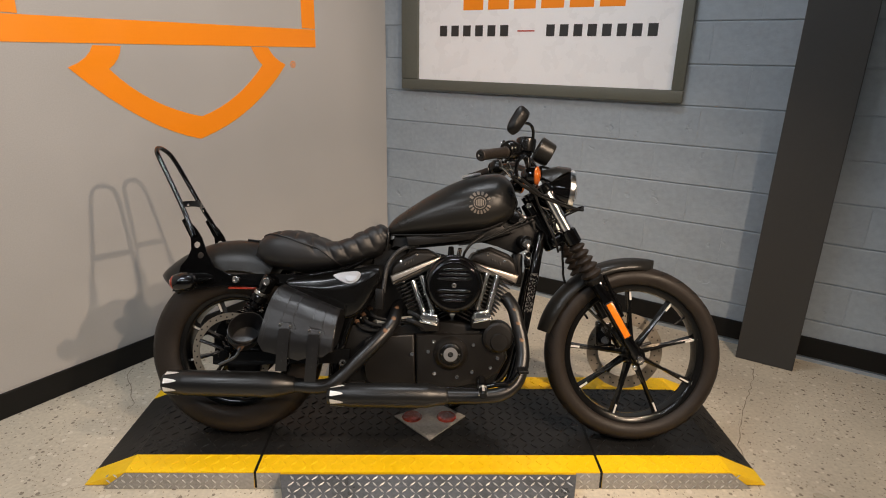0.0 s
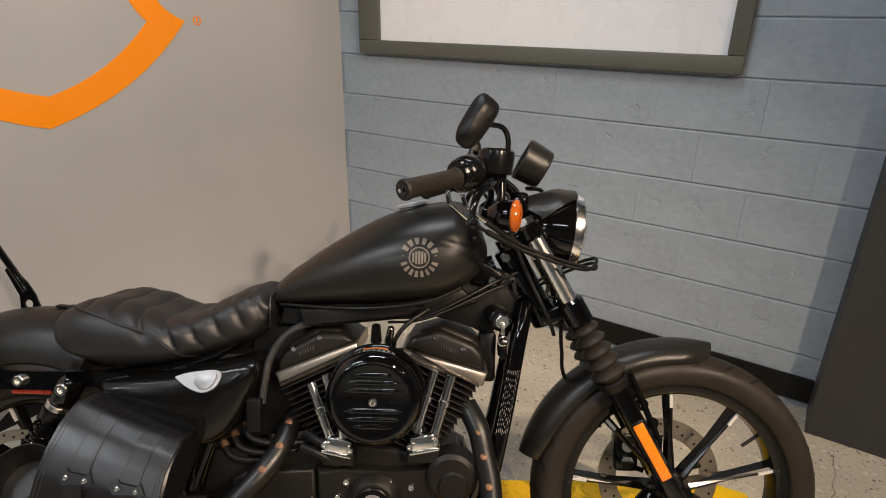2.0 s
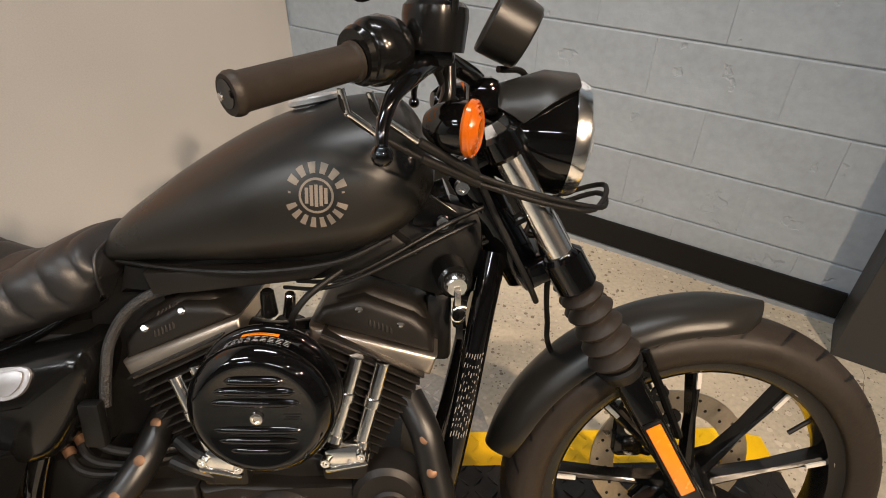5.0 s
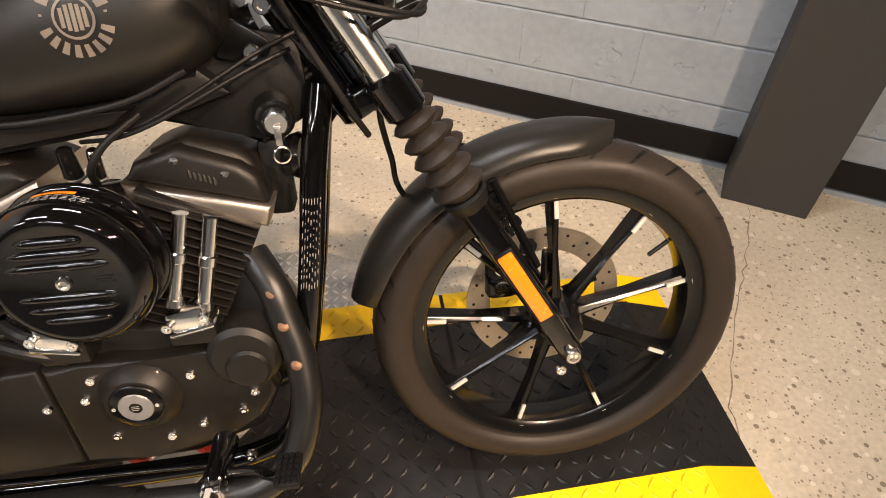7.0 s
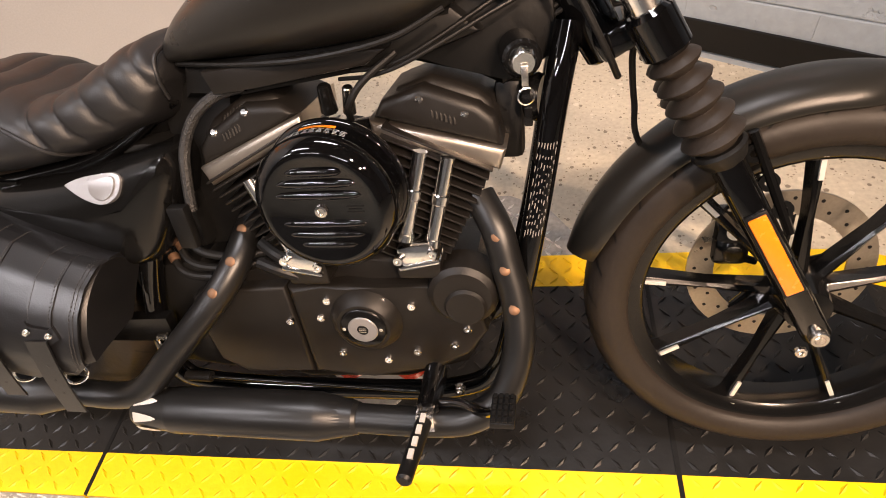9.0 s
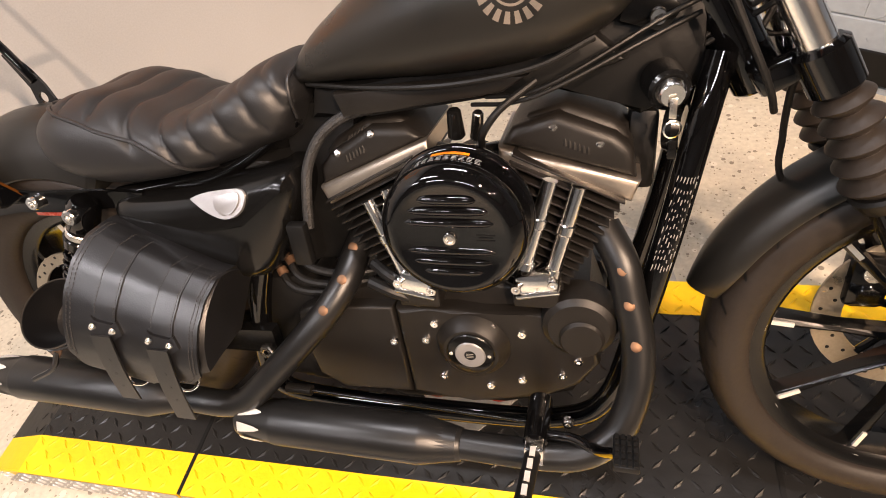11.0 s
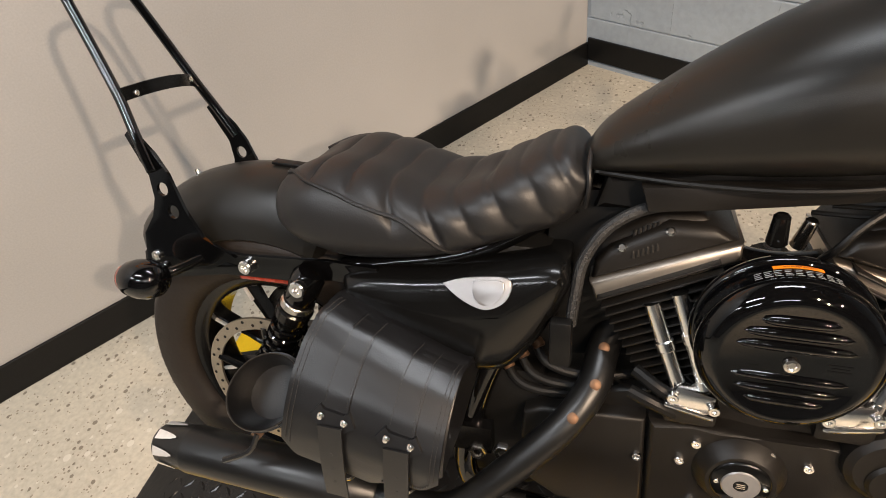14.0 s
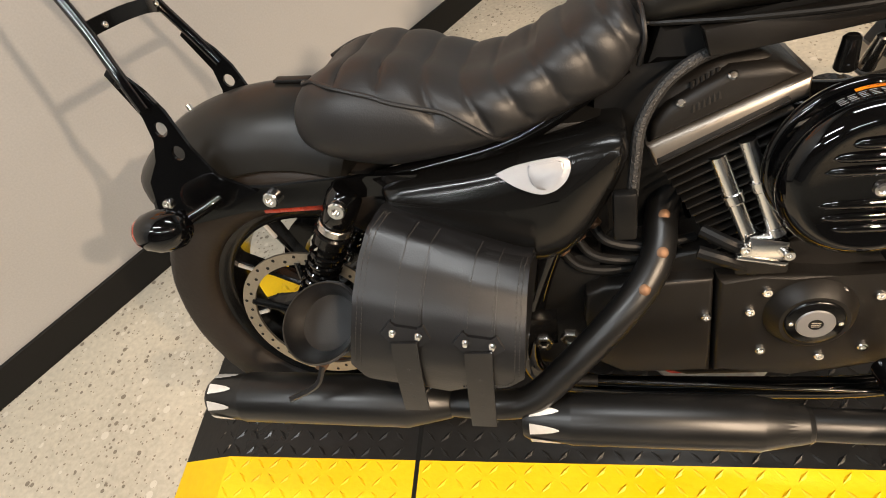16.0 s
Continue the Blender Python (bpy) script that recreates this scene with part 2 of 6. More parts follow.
def tube(bm, pts, r, seg=14, n=8, caps=True, raw=False):
    """A bent pipe along the points; r a radius or one for each end."""
    path = [Vector(p) for p in pts] if raw else smooth_path(pts, n)
    k = len(path)
    rs = [r] * k if isinstance(r, (int, float)) else [r[0] + (r[1] - r[0]) * i / (k - 1) for i in range(k)]
    rings, side = [], None
    for i, p in enumerate(path):
        d = (path[min(i + 1, k - 1)] - path[max(i - 1, 0)]).normalized()
        if side is None:
            side = d.orthogonal().normalized()
        side = (side - d * side.dot(d)).normalized()
        up = d.cross(side)
        rings.append([bm.verts.new(p + rs[i] * (math.cos(2 * math.pi * j / seg) * side + math.sin(2 * math.pi * j / seg) * up)) for j in range(seg)])
    for a, b in zip(rings, rings[1:]):
        for j in range(seg):
            bm.faces.new((a[j], b[j], b[(j + 1) % seg], a[(j + 1) % seg]))
    if caps:
        bm.faces.new(rings[0]), bm.faces.new(rings[-1][::-1])
    return bm


def loft(bm, rings, caps=True, loop=True):
    vs = [[bm.verts.new(p) for p in ring] for ring in rings]
    k = len(vs[0])
    for a, b in zip(vs, vs[1:]):
        for j in range(k if loop else k - 1):
            bm.faces.new((a[j], b[j], b[(j + 1) % k], a[(j + 1) % k]))
    if caps and loop:
        bm.faces.new(vs[0]), bm.faces.new(vs[-1][::-1])
    return bm


def B():
    return bmesh.new()


def ease(t):
    return t * t * (3 - 2 * t)


def curve1(keys, x):
    """A smooth value at x through the (x, value) keys."""
    if x <= keys[0][0]:
        return keys[0][1]
    for (a, u), (b, v) in zip(keys, keys[1:]):
        if x <= b:
            i = keys.index((a, u))
            d0 = (v - keys[i - 1][1]) / (b - keys[i - 1][0]) if i else (v - u) / (b - a)
            d1 = (keys[i + 2][1] - u) / (keys[i + 2][0] - a) if i + 2 < len(keys) else (v - u) / (b - a)
            h, t = b - a, (x - a) / (b - a)
            return u * (2 * t ** 3 - 3 * t * t + 1) + d0 * h * (t ** 3 - 2 * t * t + t) + v * (3 * t * t - 2 * t ** 3) + d1 * h * (t ** 3 - t * t)
    return keys[-1][1]


# ---------------------------------------------------------------- the setting
CORNER = Vector((0.366, 2.215, 0))
U_LEFT, N_LEFT = Vector((-0.558, -0.830, 0)), Vector((0.830, -0.558, 0))
U_BACK, N_BACK = Vector((0.848, -0.530, 0)), Vector((-0.530, -0.848, 0))
UP = Vector((0, 0, 1))


def wall_frame(u, n):
    """x along the wall from the corner, y out of the wall into the room, z up."""
    m = Matrix((u, n, UP)).transposed().to_4x4()
    return Matrix.Translation(CORNER) @ m


LEFT, BACK = wall_frame(U_LEFT, N_LEFT), wall_frame(U_BACK, N_BACK)

bm = B()
box(bm, (0, 0, -0.1), (24, 24, 0.2))
floor = tagged(obj("floor", bm, M_FLOOR, smooth=0), "worn speckled concrete floor with fine cracks", "floor", kind="structure")
# Unseen ceiling; its dark tone holds down bounce light on the black parts.
bm = B()
box(bm, (0, 0, CEILING + 0.1), (24, 24, 0.2))
ceiling = tagged(obj("ceiling", bm, M_CEIL, smooth=0), "unseen ceiling, kept dark to limit bounce light", "ceiling", kind="structure")

wall_left = tagged(obj("wall_left", box(B(), (3.0, -0.06, CEILING / 2), (6.0, 0.12, CEILING)), M_WALL, smooth=0), "smooth grey painted wall with an orange emblem", "wall", kind="structure")
wall_left.matrix_world = LEFT
wall_back = tagged(obj("wall_back", box(B(), (3.0, -0.116, CEILING / 2), (6.24, 0.22, CEILING)), M_BLOCK, smooth=0), "grey-blue painted concrete block wall", "wall", kind="structure")
wall_back.matrix_world = BACK
# Unseen walls added round the room, toned for what chrome and gloss reflect.
for name, c, s in (("wall_south", (1.0, -6.5, CEILING / 2), (16, 0.2, CEILING)), ("wall_west", (-5.0, -2.5, CEILING / 2), (0.2, 10, CEILING)), ("wall_east", (6.5, -2.5, CEILING / 2), (0.2, 10, CEILING))):
    tagged(obj(name, box(B(), c, s), M_FAR, smooth=0), "unseen grey wall that closes the room and shapes reflections", "wall", kind="structure")


def on_wall(name, bm, material, m, label, category, kind=""):
    ob = tagged(obj(name, bm, material, smooth=0), label, category, kind=kind)
    ob.matrix_world = m
    return ob


on_wall("baseboard", box(B(), (3.0, 0.006, 0.055), (6.0, 0.012, 0.11), bevel=0.002), M_BASE, LEFT, "black rubber baseboard along the grey wall", "baseboard", "structure")
on_wall("baseboard", box(B(), (1.21, 0.006, 0.084), (2.39, 0.012, 0.104), bevel=0.002), M_BASE, BACK, "black rubber baseboard along the block wall", "baseboard", "structure")
on_wall("baseboard", box(B(), (4.37, 0.006, 0.084), (3.4, 0.012, 0.104), bevel=0.002), M_BASE, BACK, "black rubber baseboard along the block wall", "baseboard", "structure")
on_wall("column", box(B(), (2.537, 0.084, CEILING / 2), (0.259, 0.168, CEILING), bevel=0.004), M_COLUMN, BACK, "dark grey painted square column against the block wall", "column", "structure")

# ---------------------------------------------------------------- wall dressings

# the orange emblem, flat vinyl on the grey wall
def decal(name, pts, material, m, parent, off=0.0025, label=""):
    ob = part(name, prism(B(), pts, off - 0.002, off), material, parent, label, smooth=0)
    return ob


def arc_pts(a, b, c, n=8):
    """A curve from a to c that bends towards b."""
    return [tuple(((1 - t) ** 2) * p + 2 * t * (1 - t) * q + t * t * r for p, q, r in zip(a, b, c)) for t in (i / n for i in range(n + 1))]


emblem = tagged(empty("wall_emblem", LEFT), "large orange shield and bar outline painted on the grey wall", "wall emblem")
decal("lower_bar", [(2.241, 1.475), (0.642, 1.495), (0.641, 1.592), (2.239, 1.573)], M_ORANGE, LEFT, emblem)
decal("upper_bar", [(2.233, 2.014), (0.638, 1.993), (0.637, 2.087), (2.232, 2.110)], M_ORANGE, LEFT, emblem)
decal("side_bar", [(0.641, 1.596), (0.740, 1.597), (0.737, 1.991), (0.638, 1.989)], M_ORANGE, LEFT, emblem)
decal("side_bar", [(2.147, 1.578), (2.239, 1.579), (2.233, 2.010), (2.141, 2.009)], M_ORANGE, LEFT, emblem)
outer = arc_pts((2.005, 1.383), (1.724, 1.113), (1.447, 1.044)) + arc_pts((1.447, 1.044), (1.112, 1.131), (0.876, 1.398))[1:]
inner = arc_pts((1.034, 1.396), (1.207, 1.211), (1.428, 1.152)) + arc_pts((1.428, 1.152), (1.693, 1.213), (1.843, 1.377))[1:]
neck_r = arc_pts((0.876, 1.398), (0.964, 1.430), (0.988, 1.486), 4) + [(1.100, 1.487)] + arc_pts((1.100, 1.487), (1.070, 1.421), (1.034, 1.396), 4)[1:]
neck_l = arc_pts((1.843, 1.377), (1.788, 1.415), (1.780, 1.471), 4) + [(1.896, 1.472)] + arc_pts((1.896, 1.472), (1.916, 1.416), (2.005, 1.383), 4)[1:]
half = len(outer) // 2
for name, pts in (("shield_side", outer[:half + 1] + inner[half:] + neck_l[1:-1]), ("shield_side", outer[half:] + neck_r[1:] + inner[1:half + 1])):
    decal(name, pts, M_ORANGE, LEFT, emblem)
ring = B()
lathe(ring, [(0.014, 0.0005), (0.018, 0.0005), (0.018, 0.0025), (0.014, 0.0025)], pose(0.822, 0, 1.400, -90), 20, closed=True)
part("small_mark", ring, M_ORANGE, emblem)
part("small_mark", box(B(), (0.822, 0.0015, 1.400), (0.008, 0.002, 0.014)), M_ORANGE, emblem)

# the framed sign on the block wall
sign = tagged(empty("framed_sign", BACK), "white sign panel in a dull green wooden frame", "sign")
S0, S1, Z0, Z1, FW = 0.159, 1.934, 1.254, 2.19, 0.064
part("panel", box(B(), ((S0 + S1) / 2, 0.016, (Z0 + Z1) / 2), (S1 - S0 - 0.06, 0.01, Z1 - Z0 - 0.06)), M_SIGNW, sign, "white glossy sign panel", 0)
for c, s in ((((S0 + S1) / 2, 0.022, Z0 + FW / 2), (S1 - S0, 0.035, FW)), (((S0 + S1) / 2, 0.022, Z1 - FW / 2), (S1 - S0, 0.035, FW)), ((S0 + 0.065, 0.022, (Z0 + Z1) / 2), (0.13, 0.034, Z1 - Z0 - 2 * FW)), ((S1 - 0.03, 0.022, (Z0 + Z1) / 2), (0.06, 0.034, Z1 - Z0 - 2 * FW))):
    part("frame_rail", box(B(), c, s, bevel=0.006), M_FRAME, sign)
# lettering shown as plain bars
x = 0.435
for word, wide in ((6, 0.505), (8, 0.64)):
    step = wide / word
    for i in range(word):
        part("letter_bar", box(B(), (x + step * (i + 0.45), 0.0215, 1.611), (step * 0.62, 0.002, 0.062)), M_INK, sign, "", 0)
    x = 1.147
part("dash_bar", box(B(), (1.033, 0.0215, 1.609), (0.106, 0.002, 0.007)), M_RED, sign, "", 0)
for i in range(6):
    part("letter_bar", box(B(), (0.680 + i * 0.168, 0.0215, 1.815), (0.135, 0.002, 0.175)), M_ORANGE, sign, "orange letter bar", 0)

# concrete blocks with recessed joints
COURSE, LONG, RISE = 0.2034, 0.402, 0.0226
block_mesh = {}


def block(s0, s1, z0, z1):
    key = (round(s1 - s0, 3), round(z1 - z0, 3))
    if key not in block_mesh:
        b = box(B(), (0, 0, 0), (key[0] - 0.0008, 0.03, key[1] - 0.0040))
        bmesh.ops.bevel(b, geom=[e for e in b.edges if abs(e.verts[0].co.x - e.verts[1].co.x) > 0.01], offset=0.0045, segments=2, profile=0.5, affect="EDGES")
        me = bpy.data.meshes.new("block")
        b.to_mesh(me)
        b.free()
        me.materials.append(M_BLOCK)
        block_mesh[key] = me
    ob = new("block", block_mesh[key])
    ob.parent = wall_back
    ob.location = ((s0 + s1) / 2, -0.0145, (z0 + z1) / 2)


row = 0
zz = RISE
while zz < 2.7:
    s = 2.229 - 8 * LONG + (LONG / 2 if row % 2 else 0)
    while s < 4.2:
        a, b = max(s, -0.02), min(s + LONG, 4.2)
        if b - a > 0.05:
            block(a, b, zz, zz + COURSE)
        s += LONG
    zz += COURSE
    row += 1
block(-0.02, 4.2, -0.18, RISE)
# ---------------------------------------------------------------- the platform
TOP = 0.068
PLAT = pose(0, 0, 0, 0, 0, 1.65)
deck = tagged(empty("display_platform", PLAT), "black rubber display platform with yellow safety edges and tread lugs", "platform")
XL, XR, XBL, XBR, YF, YFI, YBI, YB = -0.468, 1.965, -0.313, 1.819, -0.229, -0.136, 0.309, 0.407
SEAMS = (0.134, 1.353)


def slab(bm, pts, z0, z1):
    return prism(bm, pts, z0, z1, axis="z")


def ramp_slab(bm, outline, x_hi, x_lo, top, thick):
    """A slab whose upper side falls from top at x_hi to the floor at x_lo."""
    f = lambda x: top * max(0.0, min(1.0, (x - x_lo) / (x_hi - x_lo))) if (x_hi > x_lo) == (x > x_lo) or x == x_lo else 0
    hi = [bm.verts.new((x, y, max(0.003, f(x)))) for x, y in outline]
    lo = [bm.verts.new((x, y, max(0.0005, f(x) - thick))) for x, y in outline]
    k = len(outline)
    bm.faces.new(hi), bm.faces.new(lo[::-1])
    for i in range(k):
        bm.faces.new((hi[i], lo[i], lo[(i + 1) % k], hi[(i + 1) % k]))
    return bm


GAP = 0.0048
panels = ((XBL, SEAMS[0] - GAP), (SEAMS[0] + GAP, SEAMS[1] - GAP), (SEAMS[1] + GAP, XBR))
for a, b in panels:
    part("deck_panel", slab(B(), [(a, YFI), (b, YFI), (b, YBI), (a, YBI)], 0.001, TOP), M_RUBBER, deck, "", 0)
    part("yellow_edge", slab(B(), [(a, YF), (b, YF), (b, YFI - 0.0005), (a, YFI - 0.0005)], 0.001, TOP + 0.001), M_YELLOW, deck, "yellow painted safety edge", 0)
    part("yellow_edge", slab(B(), [(a, YBI + 0.0005), (b, YBI + 0.0005), (b, YB), (a, YB)], 0.001, TOP + 0.001), M_YELLOW, deck, "yellow painted safety edge", 0)
for a in SEAMS:
    part("seam_strip", slab(B(), [(a - GAP, YF + 0.002), (a + GAP, YF + 0.002), (a + GAP, YB - 0.002), (a - GAP, YB - 0.002)], 0.001, TOP + 0.0012), M_BASE, deck, "", 0)
for a, lo, s in ((XBL, XL, -1), (XBR, XR, 1)):
    part("end_ramp", ramp_slab(B(), [(a + s * 0.0005, YFI), (lo, YFI + 0.004), (lo, YBI + 0.008), (a + s * 0.0005, YBI)], a, lo, TOP, 0.05), M_RUBBER, deck, "", 0)
    part("yellow_edge", ramp_slab(B(), [(a + s * 0.0005, YF), (lo, YF + 0.014), (lo, YFI + 0.0035), (a + s * 0.0005, YFI - 0.0005)], a, lo, TOP + 0.001, 0.05), M_YELLOW, deck, "yellow painted safety edge", 0)
    part("yellow_edge", ramp_slab(B(), [(a + s * 0.0005, YBI + 0.0005), (lo, YBI + 0.0085), (lo, YB + 0.018), (a + s * 0.0005, YB)], a, lo, TOP + 0.001, 0.05), M_YELLOW, deck, "yellow painted safety edge", 0)


def wedge(bm, a, b, y0, z0, y1, z1, thick=0.003, a1=None, b1=None):
    """A thin sheet that falls from y0, z0 to y1, z1."""
    a1, b1 = a if a1 is None else a1, b if b1 is None else b1
    vs = [bm.verts.new(p) for p in ((a, y0, z0), (b, y0, z0), (b1, y1, z1), (a1, y1, z1), (a, y0, z0 - thick), (b, y0, z0 - thick), (b1, y1, z1 - thick), (a1, y1, z1 - thick))]
    for q in ((0, 1, 2, 3), (7, 6, 5, 4), (0, 4, 5, 1), (1, 5, 6, 2), (2, 6, 7, 3), (3, 7, 4, 0)):
        bm.faces.new([vs[i] for i in q])
    return bm


def lug(bm, p, n, u, length=0.024, wide=0.006, high=0.0016):
    """One raised tread lug: a pointed bar with a ridge, at p along u on a face of normal n."""
    u = (u - n * u.dot(n)).normalized()
    v = n.cross(u)
    e = [bm.verts.new(p + q) for q in (u * length / 2, v * wide / 2, -u * length / 2, -v * wide / 2)]
    r = [bm.verts.new(p + n * high + q) for q in (u * length * 0.34, -u * length * 0.34)]
    for f in ((e[0], e[1], r[1], r[0]), (e[1], e[2], r[1]), (e[2], e[3], r[0], r[1]), (e[3], e[0], r[0])):
        bm.faces.new(f)


def lugs(name, origin, du, dv, nu, nv, n, material, parent, size=1.0, keep=None):
    bm = B()
    for i in range(nu):
        for j in range(nv):
            p = origin + du * i + dv * j
            if keep and not keep(p):
                continue
            d = (du.normalized() + dv.normalized() * (1 if (i + j) % 2 else -1)).normalized()
            lug(bm, p, n, d, 0.026 * size, 0.008 * size, 0.0032)
    ob = part(name, bm, material, parent, "", 0)
    return tagged(ob, kind="stuff")


strips = ((XBL - 0.08, SEAMS[0] - GAP), (SEAMS[0] + GAP, 0.222), (1.262, SEAMS[1] - GAP), (SEAMS[1] + GAP, XBR + 0.08))
for a, b in strips:
    end_l, end_r = a < XBL, b > XBR
    bm = B()
    wedge(bm, a + (0.08 if end_l else 0), b - (0.08 if end_r else 0), YF - 0.001, TOP - 0.002, YF - 0.004, 0.004, 0.003, a, b)
    part("metal_edge", bm, M_STEEL, deck, "silver tread plate edge strip", 0)
    n = Vector((0, -1, 0.045)).normalized()
    lugs("tread_pattern", Vector((a + 0.02, YF - 0.0016, TOP - 0.014)), Vector((0.026, 0, 0)), Vector((0, -0.001, -0.022)), max(1, int((b - a - 0.03) / 0.026)), 3, n, M_LUG, deck, 0.8)
lugs("tread_pattern", Vector((XBL + 0.015, YFI + 0.016, TOP)), Vector((0.035, 0, 0)), Vector((0, 0.035, 0)), 61, 13, UP, M_RUBBER, deck, 1.25, lambda p: abs(p.x - SEAMS[0]) > 0.015 and abs(p.x - SEAMS[1]) > 0.015 and p.x < XBR)
lugs("tread_pattern", Vector((XBL + 0.015, YF + 0.016, TOP + 0.001)), Vector((0.035, 0, 0)), Vector((0, 0.031, 0)), 61, 3, UP, M_YELLOW, deck, 1.15, lambda p: abs(p.x - SEAMS[0]) > 0.015 and abs(p.x - SEAMS[1]) > 0.015 and p.x < XBR and p.y < YFI - 0.008)
lugs("tread_pattern", Vector((XBL + 0.015, YBI + 0.016, TOP + 0.001)), Vector((0.035, 0, 0)), Vector((0, 0.031, 0)), 61, 3, UP, M_YELLOW, deck, 1.15, lambda p: abs(p.x - SEAMS[0]) > 0.015 and abs(p.x - SEAMS[1]) > 0.015 and p.x < XBR and p.y < YB - 0.01)
for a, s in ((XBR, 1), (XBL, -1)):
    fall = Vector((s * abs(XR - XBR), 0, -TOP)).normalized()
    n = Vector((s * TOP, 0, abs(XR - XBR))).normalized()
    lugs("tread_pattern", Vector((a, YFI + 0.018, TOP)) + fall * 0.018, fall * 0.035, Vector((0, 0.035, 0)), 4, 13, n, M_RUBBER, deck, 1.2)

# steel tread plate ramps before and behind the platform
for name, m, y0, y1, x0, x1, grow in (("front", PLAT, YF - 0.006, -0.62, 0.222, 1.262, -0.40),):
    ramp = tagged(empty("ramp_plate", m), "silver steel tread plate ramp leading up to the platform", "ramp")
    part("plate", wedge(B(), x0, x1, y0, TOP - 0.003, y1, 0.006, 0.005, x0 - grow * 0.3, x1 + grow * 0.3), M_RAMP, ramp, "", 0)
    fall = Vector((0, y1 - y0, 0.006 - TOP)).normalized()
    lugs("tread_pattern", Vector((x0 + 0.02, y0 - 0.015, TOP - 0.0055)), Vector((0.026, 0, 0)), fall * 0.026, 39, 14, Vector((0, fall.z, -fall.y)).normalized(), M_LUG, ramp, 1.1, lambda p: abs(p.x - 0.742) < 0.505 + 0.307 * (p.y - YF))
back_plate = tagged(empty("tread_plate", PLAT), "silver steel tread plate lying behind the platform", "metal plate")
pts = [(0.25, YB + 0.004), (1.225, YB + 0.004), (1.205, 0.515), (1.135, 0.618), (1.023, 0.681), (0.25, 0.70)]
part("plate", slab(B(), pts, 0.001, 0.02), M_STEEL, back_plate, "", 0)
lugs("tread_pattern", Vector((0.27, YB + 0.02, 0.02)), Vector((0.026, 0, 0)), Vector((0, 0.026, 0)), 36, 11, UP, M_LUG, back_plate, 1.1, lambda p: p.x + p.y < 1.68 and p.x < 1.18)
M_REFRED = mat("red_reflector", (0.30, 0.03, 0.012), 0.25, vary=0.25, scale=60, coat=0.5, bump=0)
wedge_plate = tagged(empty("marker_plate", PLAT @ pose(0, 0, TOP + 0.0015)), "silver tread plate marker with two red reflectors on the platform", "marker plate")
part("plate", slab(B(), [(0.600, 0.096), (0.70, 0.150), (0.80, 0.168), (0.887, 0.098), (0.743, -0.056)], 0.0005, 0.006), M_STEEL, wedge_plate, "", 0)
for x in (0.672, 0.811):
    part("reflector", rod(B(), (x, 0.090, 0.006), (x, 0.090, 0.012), 0.040, 0.034, 28), M_REFRED, wedge_plate, "round red reflector")

# ---------------------------------------------------------------- the motorcycle
bike = tagged(empty("motorcycle", pose(0.0, 0.0, 0.0493, -16.95, -0.16, 0)), "matte black cruiser motorcycle leaning on its stand", "motorcycle")
R = -1  # the side towards the room


def bolt(p, d, r, parent, material=None, h=0.006, name="bolt"):
    """A socket-head bolt with a recessed middle."""
    bm = B()
    lathe(bm, [(0, h * 0.5), (r * 0.45, h * 0.5), (r * 0.5, h), (r * 0.85, h), (r, h * 0.8), (r, 0), (0, 0)], Matrix.Translation(p) @ basis(d), 14)
    return part(name, bm, material or M_CHROME, parent)


OUT = Vector((0, -1, 0))


M_TIP = mat("machined_spoke_tip", (0.74, 0.72, 0.68), 0.45, 0.55, vary=0.1)


